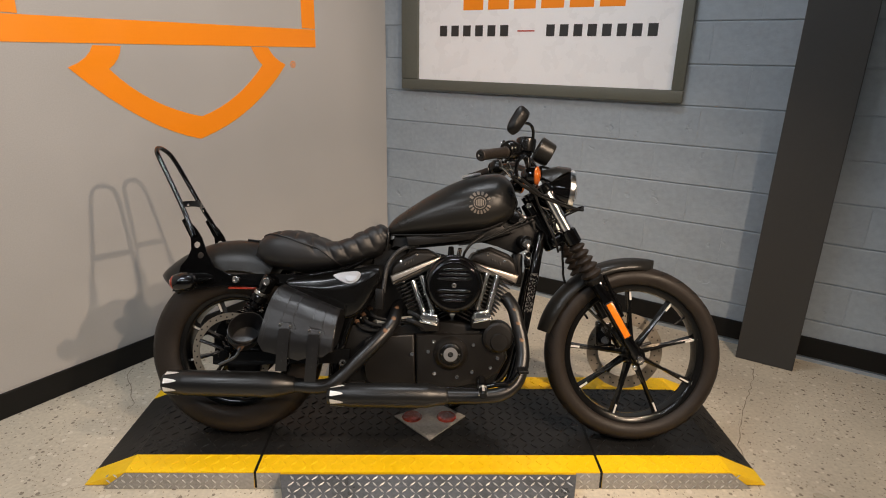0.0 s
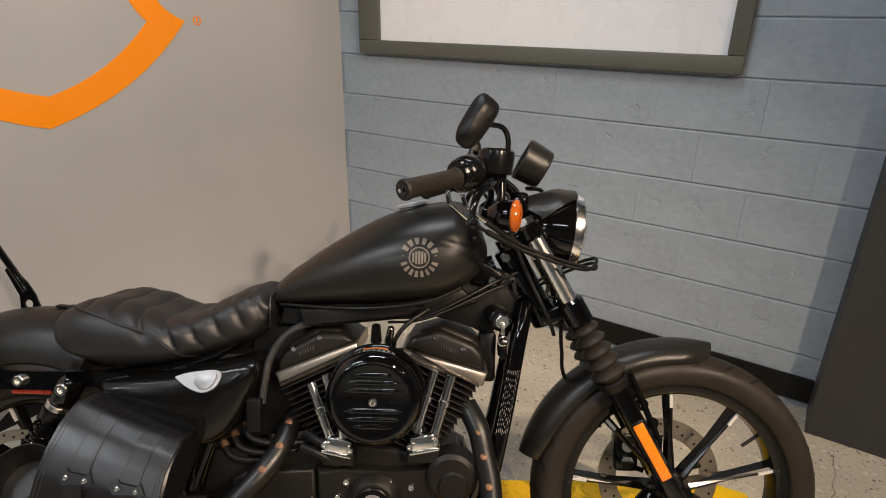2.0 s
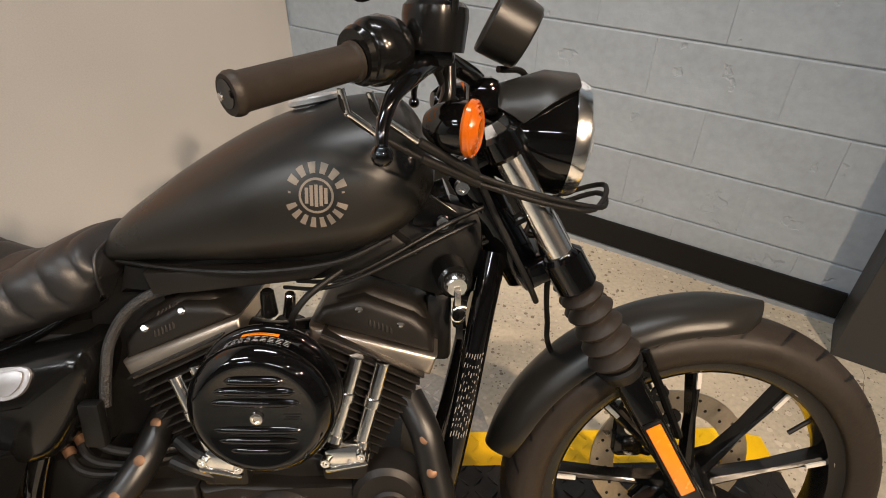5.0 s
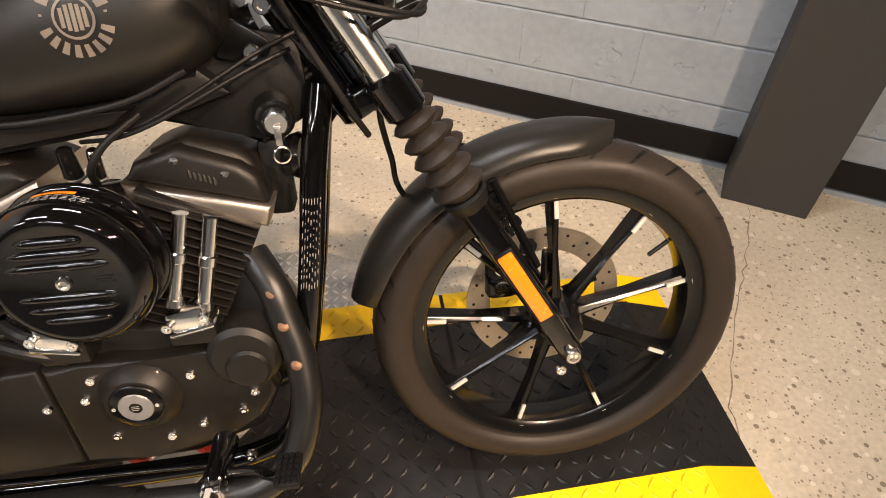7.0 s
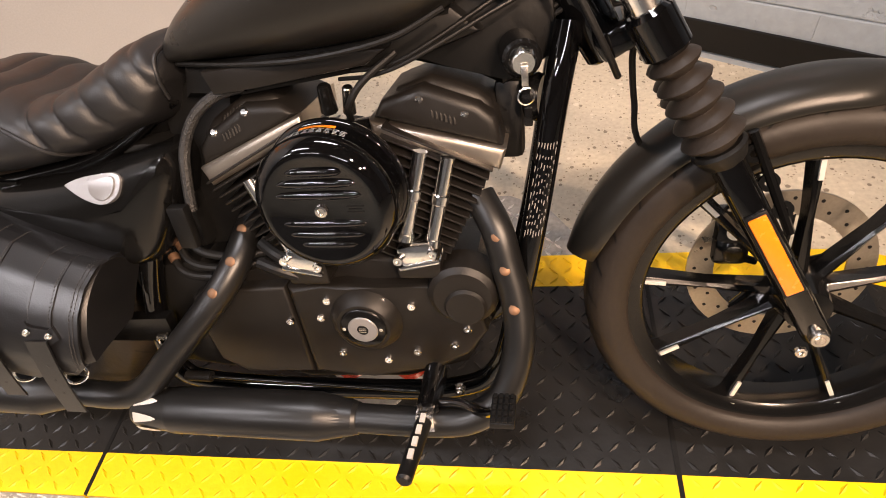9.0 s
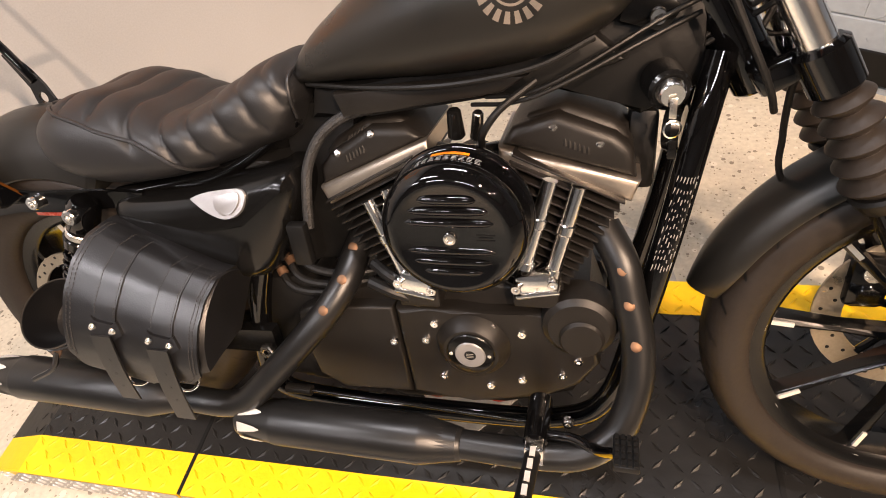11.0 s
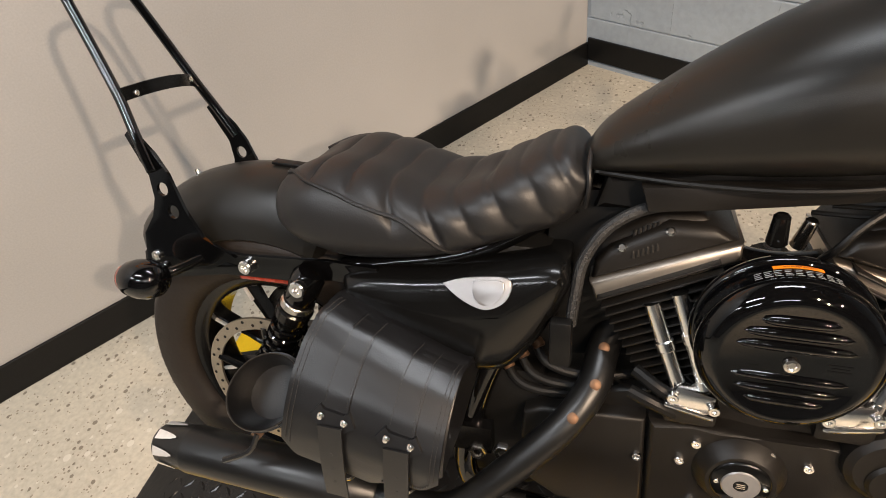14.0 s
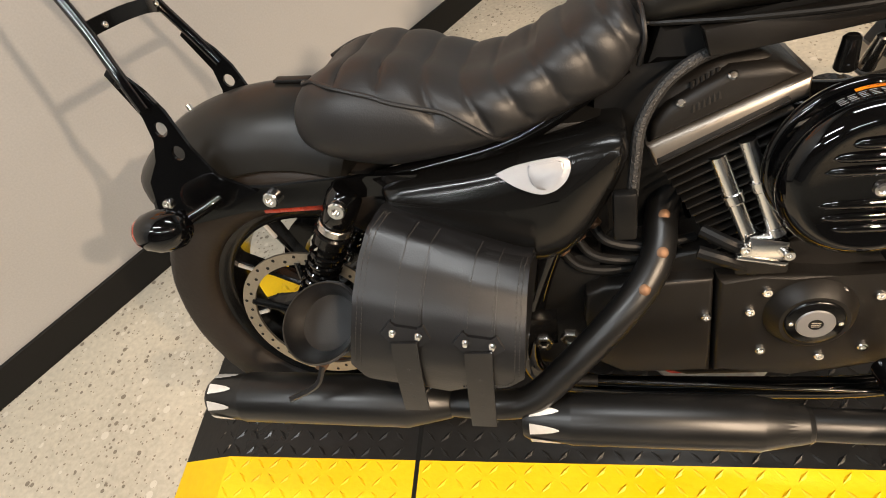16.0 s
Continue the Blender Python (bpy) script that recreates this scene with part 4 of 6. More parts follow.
for y, side in ((-0.112, -1), (0.118, 1)):
    plate = part("side_plate", bracket(y), M_GLOSS, sissy, "gloss black bracket plate with two holes", 25)
    lean_y = 0.026 if side < 0 else 0.006
    for v in plate.data.vertices:
        v.co.y += lean_y * max(0.0, (v.co.z - 0.64) / 0.17)
    for hx, hz in ((-0.160, 0.811), (-0.148, 0.788)):
        bolt(Vector((hx, y + lean_y * (hz - 0.64) / 0.17 + (-0.001 if side < 0 else 0.006), hz)), Vector((0, side, 0)), 0.006, plate, M_BASE, 0.005)
bar = B()
tube(bar, [(-0.130, -0.098, 0.770), (-0.160, -0.082, 0.826), (-0.196, -0.060, 0.888), (-0.250, -0.038, 0.980), (-0.296, -0.020, 1.058), (-0.314, -0.006, 1.086), (-0.324, 0.022, 1.104), (-0.325, 0.058, 1.106), (-0.314, 0.092, 1.092), (-0.294, 0.108, 1.058), (-0.250, 0.116, 0.980), (-0.196, 0.122, 0.884), (-0.155, 0.124, 0.820), (-0.126, 0.125, 0.772)], 0.0088, 14, 6)
part("bar", bar, M_GLOSS, sissy, "gloss black bent tube")
cross = B()
rows = []
for i in range(13):
    t = i / 12
    bow = 1 - (2 * t - 1) ** 2
    c = Vector((-0.194, -0.058, 0.886)).lerp(Vector((-0.194, 0.120, 0.878)), t) + Vector((0.022 * bow, 0, 0.010 * bow))
    rows.append([c + Vector((dx, 0, dz)) for dx, dz in ((-0.002, -0.011), (0.002, -0.011), (0.002, 0.011), (-0.002, 0.011))])
loft(cross, rows)
cb = part("cross_strip", cross, M_BLACK, sissy)
for y, x in ((-0.034, -0.183), (0.098, -0.183)):
    bolt(Vector((x, y, 0.886)), Vector((1, 0, 0)), 0.005, cb, M_ALU, 0.004)

# shocks and swingarm
for side in (-1, 1):
    a, b = Vector((0.155, side * 0.128, 0.612)), Vector((0.0, side * 0.132, 0.345))
    d = (b - a).normalized()
    sh = part("shock", rod(B(), a + d * 0.03, b, 0.018, 0.016, 20), M_BLACK, bike, "black rear shock with coil spring")
    part("top_cap", lathe(B(), [(0, 0.0), (0.020, 0.0), (0.027, 0.012), (0.027, 0.055), (0.024, 0.062), (0, 0.062)], Matrix.Translation(a - d * 0.02) @ basis(d), 28), M_GLOSS, sh)
    part("preload_ring", rod(B(), a + d * 0.044, a + d * 0.058, 0.028, seg=28, bevel=0.002), M_ALU, sh)
    part("spring_seat", rod(B(), a + d * 0.060, a + d * 0.085, 0.031, 0.029, 28, 0.003), M_BLACK, sh)
    coil = []
    side_v = d.orthogonal().normalized()
    up_v = d.cross(side_v)
    for k in range(12 * 11):
        t = k / (12 * 11 - 1)
        an = 2 * math.pi * 11 * t
        coil.append(a + d * (0.09 + 0.20 * t) + 0.026 * (math.cos(an) * side_v + math.sin(an) * up_v))
    part("spring", tube(B(), coil, 0.0042, 7, raw=True), M_GLOSS, sh)
    bolt(a + Vector((0, side * 0.022, 0)), Vector((0, side, 0)), 0.014, sh, h=0.014)
    part("lower_eye", rod(B(), b + Vector((0, -0.016, 0)), b + Vector((0, 0.016, 0)), 0.020, seg=20, bevel=0.003), M_BLACK, sh)
    arm = part("swingarm", loft(B(), [[Vector((x, side * 0.118 + dy, zc + dz)) for dy, dz in ((-0.012, -h), (0.012, -h), (0.012, h), (-0.012, h))] for x, zc, h in ((-0.045, 0.325, 0.018), (0.02, 0.325, 0.026), (0.2, 0.335, 0.022), (0.45, 0.345, 0.026))]), M_BLACK, bike)
part("rear_caliper", box(B(), (0.075, -0.10, 0.30), (0.09, 0.05, 0.06), pose(0, 0, 0), 0.012), M_BLACK, bike, "black rear brake caliper")

# side cover with its silver badge
COVER = smooth_path([(0.206, 0, 0.590), (0.222, 0, 0.626), (0.37, 0, 0.643), (0.535, 0, 0.676), (0.562, 0, 0.656), (0.556, 0, 0.612), (0.520, 0, 0.540), (0.480, 0, 0.488), (0.425, 0, 0.472), (0.345, 0, 0.498), (0.245, 0, 0.546), (0.206, 0, 0.590)], 5)[:-1]
rings = []
for y, inset_by in ((-0.03, 0.002), (-0.085, 0.0), (-0.100, 0.0012), (-0.112, 0.005), (-0.121, 0.011), (-0.127, 0.018), (-0.130, 0.026)):
    ring_pts = []
    for k, p in enumerate(COVER):
        along = (COVER[(k + 2) % len(COVER)] - COVER[k - 2]).normalized()
        ring_pts.append(p + Vector((-along.z, 0, along.x)) * -inset_by + Vector((0, y, 0)))
    rings.append(ring_pts)
middle = Vector((0.445, 0, 0.575))
for y, f in ((-0.1345, 0.80), (-0.1385, 0.55), (-0.1405, 0.25)):
    rings.append([Vector((middle.x + (p.x - middle.x) * f, y, middle.z + (p.z - middle.z) * f)) for p in rings[6]])
sc = loft(B(), rings)
side_cover = part("side_cover", sc, M_BLACK, bike, "satin black oil tank cover", 60)
tilt_badge = Matrix.Translation((-0.006, -0.1345, 0.632)) @ pose(0, 0, 0, -24)
badge = prism(B(), [(p.x, p.z) for p in smooth_path([(0.392, 0, 0.006), (0.418, 0, 0.015), (0.455, 0, 0.021), (0.484, 0, 0.022), (0.493, 0, 0.012), (0.487, 0, -0.008), (0.472, 0, -0.021), (0.451, 0, -0.025), (0.421, 0, -0.014), (0.392, 0, 0.006)], 5)[:-1]], -0.004, 0.012, 0.002)
badge.transform(tilt_badge)
bd = part("badge", badge, M_BADGE, side_cover, "plain silver badge")
inset = prism(B(), [(p.x, p.z) for p in smooth_path([(0.438, 0, 0.014), (0.462, 0, 0.017), (0.482, 0, 0.016), (0.482, 0, 0.000), (0.470, 0, -0.015), (0.453, 0, -0.019), (0.440, 0, -0.008), (0.438, 0, 0.014)], 5)[:-1]], -0.0072, -0.0042, 0.0018)
inset.transform(tilt_badge)
part("badge_inset", inset, M_BADGE, bd)

# dark mass of battery box, gearbox and wiring behind the covers
part("battery_box", box(B(), (0.40, 0.01, 0.575), (0.28, 0.15, 0.20), bevel=0.015), M_BASE, bike)
part("inner_fairing", prism(B(), [(0.50, 0.46), (0.52, 0.70), (0.57, 0.755), (0.66, 0.755), (0.61, 0.62), (0.66, 0.48)], -0.030, 0.08, 0.008), M_BASE, bike)
part("gearbox", prism(B(), [(0.36, 0.22), (0.37, 0.44), (0.52, 0.46), (0.56, 0.24), (0.50, 0.20)], -0.075, 0.09, 0.012), M_BASE, bike)

# exhaust
M_BRONZE = mat("heat_tinted_steel", (0.15, 0.085, 0.05), 0.5, 0.7, vary=0.2)


def muffler(x_tip, x_body0, x_body1, x_neck, z0, z1, y, r):
    m = Matrix.Translation((x_tip, y, z0)) @ basis((x_neck - x_tip, 0, z1 - z0))
    L = Vector((x_neck - x_tip, 0, z1 - z0)).length
    u = lambda x: (x - x_tip) / (x_neck - x_tip) * L
    prof = [(0.024, 0.10), (0.024, 0.001), (0.030, 0.0), (r * 0.86, 0.010), (r * 0.97, u(x_body0) - 0.004), (r, u(x_body0)), (r + 0.001, u(x_body0) + 0.006), (r + 0.001, u(x_body1) - 0.004), (r * 0.99, u(x_body1)), (0.027, u(x_neck) - 0.002), (0.025, u(x_neck))]
    mu = part("muffler", lathe(B(), prof, m, 40), M_PIPE, bike, "satin black slash-cut muffler", 40)
    for k in range(8):
        a = 2 * math.pi * (k + 0.5) / 8
        mm = m @ Matrix.Rotation(a, 4, "Z")
        bm = B()
        tpts = []
        for uu, ww in ((0.012, 0.0095), (0.030, 0.0075), (0.048, 0.0045), (0.058, 0.001)):
            rr = r * (0.865 + 0.105 * (uu - 0.01) / max(0.02, u(x_body0) - 0.014)) + 0.0012
            tpts.append((uu, min(rr, r * 0.985), ww))
        loft(bm, [[mm @ Vector((rr, -ww, uu)), mm @ Vector((rr + 0.0006, 0, uu)), mm @ Vector((rr, ww, uu))] for uu, rr, ww in tpts], caps=False, loop=False)
        part("milled_flute", bm, M_TIP, mu, "bright milled flute in the tip")
    return mu


mu1 = muffler(-0.184, -0.112, 0.205, 0.275, 0.258, 0.257, -0.205, 0.0435)
mu2 = muffler(0.390, 0.462, 0.741, 0.808, 0.226, 0.229, -0.208, 0.0405)
pipe1 = part("exhaust_pipe", tube(B(), [(0.27, -0.205, 0.257), (0.36, -0.206, 0.254), (0.415, -0.202, 0.272), (0.48, -0.182, 0.333), (0.54, -0.157, 0.392), (0.578, -0.132, 0.432), (0.603, -0.098, 0.468), (0.612, -0.050, 0.500), (0.625, -0.01, 0.53)], 0.0245, 22, 8), M_PIPE, bike, "satin black exhaust pipe")
pipe2 = part("exhaust_pipe", tube(B(), [(0.80, -0.208, 0.229), (0.93, -0.210, 0.231), (1.0, -0.206, 0.242), (1.050, -0.186, 0.278), (1.074, -0.156, 0.345), (1.073, -0.129, 0.412), (1.059, -0.109, 0.472), (1.045, -0.091, 0.524), (1.018, -0.060, 0.565)], 0.0245, 22, 8), M_PIPE, bike, "satin black exhaust pipe")
for pp, pos in ((pipe1, ((0.614, -0.068, 0.517), (0.607, -0.117, 0.484), (0.580, -0.152, 0.445))), (pipe2, ((1.047, -0.115, 0.526), (1.058, -0.132, 0.478), (1.070, -0.152, 0.420)))):
    for p in pos:
        part("shield_slot", lathe(B(), [(0, 0.0016), (0.006, 0.0014), (0.0085, 0)], Matrix.Translation(p) @ basis((0.12, -0.8, 0.55)), 18), M_BRONZE, pp, "round heat-tinted shield opening")
part("heat_shield_band", rod(B(), (0.742, -0.208, 0.2285), (0.800, -0.208, 0.229), 0.0395, 0.0285, 36), M_PIPE, mu2)

# engine
engine = empty("engine")
engine.parent = bike
tagged(engine, "black V-twin engine with bright trim")
part("crankcase", prism(B(), [(0.50, 0.24), (0.52, 0.43), (0.68, 0.46), (0.76, 0.47), (0.90, 0.47), (1.0, 0.43), (1.03, 0.34), (0.98, 0.24), (0.86, 0.195), (0.66, 0.185)], -0.08, 0.11, 0.015), M_WRINKLE, engine)
part("primary_cover", prism(B(), [(0.46, 0.30), (0.50, 0.40), (0.60, 0.43), (0.92, 0.45), (1.02, 0.40), (1.05, 0.33), (1.0, 0.25), (0.85, 0.20), (0.55, 0.21)], 0.10, 0.175, 0.02), M_GLOSS, engine)
sprocket = part("sprocket_cover", prism(B(), [(0.493, 0.348), (0.498, 0.398), (0.526, 0.413), (0.682, 0.425), (0.690, 0.229), (0.556, 0.221), (0.506, 0.253)], -0.106, -0.04, 0.008, seg=3), M_WRINKLE, engine, "black wrinkle-finish sprocket cover")
cam_cover = part("cam_cover", prism(B(), [(0.686, 0.425), (0.746, 0.425), (0.786, 0.431), (0.836, 0.425), (0.906, 0.428), (0.951, 0.435), (1.006, 0.393), (1.022, 0.338), (0.991, 0.288), (0.936, 0.253), (0.876, 0.235), (0.806, 0.227), (0.694, 0.229)], -0.108, -0.04, 0.010, seg=3), M_WRINKLE, engine, "black wrinkle-finish cam cover")
part("oil_pump_bulge", lathe(B(), [(0, 0.052), (0.046, 0.050), (0.055, 0.043), (0.058, 0.03), (0.060, 0)], Matrix.Translation((0.988, -0.076, 0.420)) @ basis(OUT), 36), M_WRINKLE, cam_cover)
part("bulge_cap", lathe(B(), [(0, 0.006), (0.030, 0.005), (0.034, 0)], Matrix.Translation((0.992, -0.128, 0.404)) @ basis(OUT), 36), M_WRINKLE, cam_cover)
part("cover_dome", lathe(B(), [(0, 0.024), (0.046, 0.023), (0.056, 0.014), (0.064, 0)], Matrix.Translation((0.816, -0.106, 0.358)) @ basis(OUT), 40), M_WRINKLE, cam_cover)
timer = part("timer_cover", lathe(B(), [(0, 0.004), (0.037, 0.004), (0.040, 0.002), (0.041, 0)], Matrix.Translation((0.816, -0.129, 0.358)) @ basis(OUT), 40), M_BLACK, cam_cover, "round black cover with a machined centre")
part("machined_centre", lathe(B(), [(0.010, 0.0035), (0.010, 0.0055), (0.0245, 0.0055), (0.026, 0.0035)], Matrix.Translation((0.816, -0.1295, 0.358)) @ basis(OUT), 40), M_BADGE, timer, "brushed bright metal ring")
part("centre_mark", lathe(B(), [(0, 0.0052), (0.0098, 0.005), (0.0098, 0.003)], Matrix.Translation((0.816, -0.1295, 0.358)) @ basis(OUT), 24), M_BASE, timer)
for q in (-0.0035, 0, 0.0035):
    part("mark_bar", box(B(), (0.816, -0.1350, 0.358 + q), (0.012, 0.0006, 0.0012)), M_ALU, timer, "", 0)
for dx in (-0.032, 0.032):
    bolt(Vector((0.816 + dx, -0.1328, 0.359)), OUT, 0.0035, timer, M_CHROME, 0.002)
for x, z, y in ((0.675, 0.353, 0.106), (0.735, 0.363, 0.107), (0.754, 0.400, 0.107), (0.850, 0.401, 0.107), (0.899, 0.391, 0.107), (0.758, 0.283, 0.107), (0.896, 0.291, 0.107), (0.841, 0.271, 0.107), (0.963, 0.308, 0.107), (0.988, 0.343, 0.107), (0.956, 0.446, 0.118), (1.014, 0.440, 0.118)):
    bolt(Vector((x, -y, z)), OUT, 0.0072, cam_cover, M_CHROME, 0.007)


def cylinder_stack(base, top):
    base, top = Vector(base), Vector(top)
    d = (top - base).normalized()
    m = Matrix.Translation(base) @ Matrix((Vector((d.z, 0, -d.x)), Vector((0, 1, 0)), d)).transposed().to_4x4()
    L = (top - base).length
    cyl = part("cylinder", rod(B(), base, top, 0.052, seg=28), M_WRINKLE, engine)
    n = 15
    for k in range(n):
        h = 0.03 + (L - 0.035) * k / (n - 1)
        w = 0.074 + 0.010 * (k / n)
        part("cooling_fin", box(B(), (0, 0.0, h), (2 * w, 0.190, 0.0035), m, 0.0012), M_WRINKLE, cyl)
    return m, L


mr, lr = cylinder_stack((0.772, 0.0, 0.45), (0.672, 0.0, 0.655))
mf, lf = cylinder_stack((0.872, 0.0, 0.45), (0.972, 0.0, 0.660))
ROCKERS = (
    ([(0.588, 0.632), (0.592, 0.665), (0.612, 0.686), (0.684, 0.727), (0.740, 0.727), (0.770, 0.710)], [(0.586, 0.634), (0.598, 0.602), (0.774, 0.683), (0.774, 0.712)], ((0.627, 0.690), (0.686, 0.719)), 1),
    ([(0.878, 0.698), (0.893, 0.722), (0.955, 0.740), (1.030, 0.710), (1.052, 0.690), (1.060, 0.645)], [(0.873, 0.698), (0.875, 0.670), (1.054, 0.614), (1.065, 0.646)], ((0.949, 0.724), (1.010, 0.700)), -1),
)
M_BAND = mat("polished_rocker_band", (0.47, 0.42, 0.365), 0.40, 1.0, vary=0.06, grain=160, bump=0.02)
for poly, band, bolts_at, lean in ROCKERS:
    rb = part("rocker_box", prism(B(), poly, -0.076, 0.079, 0.014, seg=4), M_WRINKLE, engine, "black wrinkle-finish rocker box", 50)
    gx, gz = sum(p[0] for p in poly) / len(poly), sum(p[1] for p in poly) / len(poly)
    part("rocker_cap", prism(B(), [(gx + (px - gx) * 0.84 - lean * 0.006, gz + (pz - gz) * 0.84 + 0.014) for px, pz in poly], -0.056, 0.060, 0.016, seg=4), M_WRINKLE, rb, "", 60)
    part("rocker_band", prism(B(), band, -0.082, 0.08, 0.009, seg=3), M_BAND, rb, "polished metal rocker band")
    for bx, bz in bolts_at:
        part("bolt", lathe(B(), [(0, 0.012), (0.004, 0.0118), (0.0062, 0.010), (0.0068, 0.007), (0.0068, 0)], Matrix.Translation((bx, -0.067, bz - 0.006)) @ basis((0, -0.8, 0.6)), 12), M_CHROME, rb)
    (x0, z0), (x1, z1) = bolts_at
    for k in range(6):
        t = 0.25 + 0.5 * k / 5
        cx, cz = x0 + (x1 - x0) * t, z0 + (z1 - z0) * t - 0.004
        part("rib", tube(B(), [(cx, -0.0745, cz - 0.018), (cx, -0.071, cz - 0.004), (cx + 0.001, -0.054, cz + 0.014)], 0.0035, 8, 4), M_WRINKLE, rb)
for pair, foot in ((((0.672, 0.620), (0.722, 0.490)), (0.732, 0.485)), (((0.705, 0.640), (0.752, 0.505)), None), (((0.946, 0.655), (0.908, 0.520)), (0.925, 0.497)), (((0.984, 0.645), (0.948, 0.510)), None)):
    (xa, za), (xb, zb) = pair
    a, b = Vector((xa, -0.094, za)), Vector((xb, -0.110, zb))
    d = (b - a)
    pr = part("pushrod_tube", rod(B(), a, b, 0.0112, seg=20), M_CHROME, engine, "chrome pushrod tube")
    part("collar", rod(B(), a + d * 0.40, a + d * 0.52, 0.0134, seg=20, bevel=0.002), M_CHROME, pr)
    part("lower_cup", rod(B(), a + d * 0.92, b, 0.0125, 0.0135, 20), M_CHROME, pr)
for x, z, an in ((0.738, 0.490, -20), (0.924, 0.502, 20)):
    lb = B()
    box(lb, (0, 0, 0), (0.056, 0.038, 0.036), pose(x, -0.108, z - 0.002, 0, -an * 0.6), 0.007)
    box(lb, (0, 0, -0.018), (0.068, 0.042, 0.009), pose(x, -0.108, z - 0.002, 0, -an * 0.6), 0.004)
    lbo = part("lifter_block", lb, M_CHROME, engine, "chrome lifter block")
    for dx in (-0.027, 0.027):
        bolt(Vector((x + dx, -0.127, z + dx * math.sin(radians(an * 0.6)) - 0.002)), OUT, 0.008, lbo, M_CHROME, 0.008)
    part("lifter_base", box(B(), (x, -0.095, z - 0.028), (0.07, 0.05, 0.045), bevel=0.006), M_WRINKLE, engine)

# air cleaner
AC = Matrix.Translation((0.823, -0.111, 0.614)) @ Matrix((Vector((1, 0, 0)), Vector((0, 0, 1)), OUT)).transposed().to_4x4()
air = part("air_cleaner", lathe(B(), [(0.090, -0.02), (0.098, 0.0), (0.104, 0.004), (0.1055, 0.010), (0.104, 0.016), (0.1, 0.018), (0.099, 0.052), (0.1015, 0.055), (0.1015, 0.060), (0.0985, 0.066), (0.092, 0.074), (0.084, 0.079), (0.078, 0.0800), (0.074, 0.078), (0.0, 0.078)], AC, 72), M_GLOSS, bike, "gloss black round air cleaner with louvre ribs", 50)
for z, half_w in ((0.056, 0.040), (0.040, 0.056), (0.023, 0.062), (-0.020, 0.062), (-0.037, 0.056), (-0.053, 0.042)):
    bm = B()
    n = 14
    rr = []
    for k in range(n + 1):
        t = -1 + 2 * k / n
        fall = math.sqrt(max(0.0, 1 - t ** 4))
        rr.append([AC @ Vector((half_w * t, z + 0.0065 * fall * math.cos(b) , 0.0775 + 0.0052 * fall * math.sin(b))) for b in (0, 0.6, 1.2, 1.57, 1.9, 2.5, 3.14)])
    loft(bm, rr, caps=False, loop=False)
    part("louvre_rib", bm, M_GLOSS, air, "", 60)
part("cover_screw", lathe(B(), [(0, 0.002), (0.004, 0.002), (0.0055, 0.0045), (0.0085, 0.004), (0.0095, 0)], AC @ Matrix.Translation((0, 0, 0.078)), 20), M_ALU, air, "bright metal centre screw")
for k in range(3):
    part("cover_mark", box(B(), (0.048, 0.004 - k * 0.004 + 0.002, 0.0782), (0.024 - 0.006 * (k == 1), 0.0018, 0.0006), AC), M_BLACK, air, "", 0)
M_WARN = mat("orange_label", (0.95, 0.25, 0.01), 0.4, vary=0.03, bump=0)
M_PRINT = mat("grey_print", (0.42, 0.42, 0.42), 0.5, vary=0.05, bump=0)


def on_drum(a0, a1, h0, h1, r, material, name):
    bm = B()
    n = 8
    loft(bm, [[AC @ Vector((r * math.sin(radians(a0 + (a1 - a0) * k / n)), r * math.cos(radians(a0 + (a1 - a0) * k / n)), h)) for h in (h0, h1)] for k in range(n + 1)], caps=False, loop=False)
    return part(name, bm, material, air, "", 60)


tagged(on_drum(-16, 14, 0.024, 0.0315, 0.1002, M_WARN, "warning_label"), "orange warning label")
for row in range(4):
    for a in range(-28, 26, 6):
        on_drum(a, a + 4.6 - (a * row % 3) * 0.6, 0.0345 + row * 0.0040, 0.0357 + row * 0.0040, 0.0999, M_PRINT, "print_bar")
txt = bpy.data.curves.new("warning_text", "FONT")
txt.body, txt.size, txt.align_x, txt.align_y = "WARNING", 0.0072, "CENTER", "CENTER"
txt_ob = new("warning_text", txt)
txt_me = bpy.data.meshes.new_from_object(txt_ob.evaluated_get(bpy.context.evaluated_depsgraph_get()))
bpy.data.objects.remove(txt_ob)
for v in txt_me.vertices:
    a = (v.co.x) / 0.1
    v.co = AC @ Vector((0.1006 * math.sin(a), 0.1006 * math.cos(a), 0.0278 - v.co.y * 0.8))
txt_me.materials.clear()
txt_me.materials.append(M_INK)
wt = new("warning_text", txt_me)
wt.parent = air
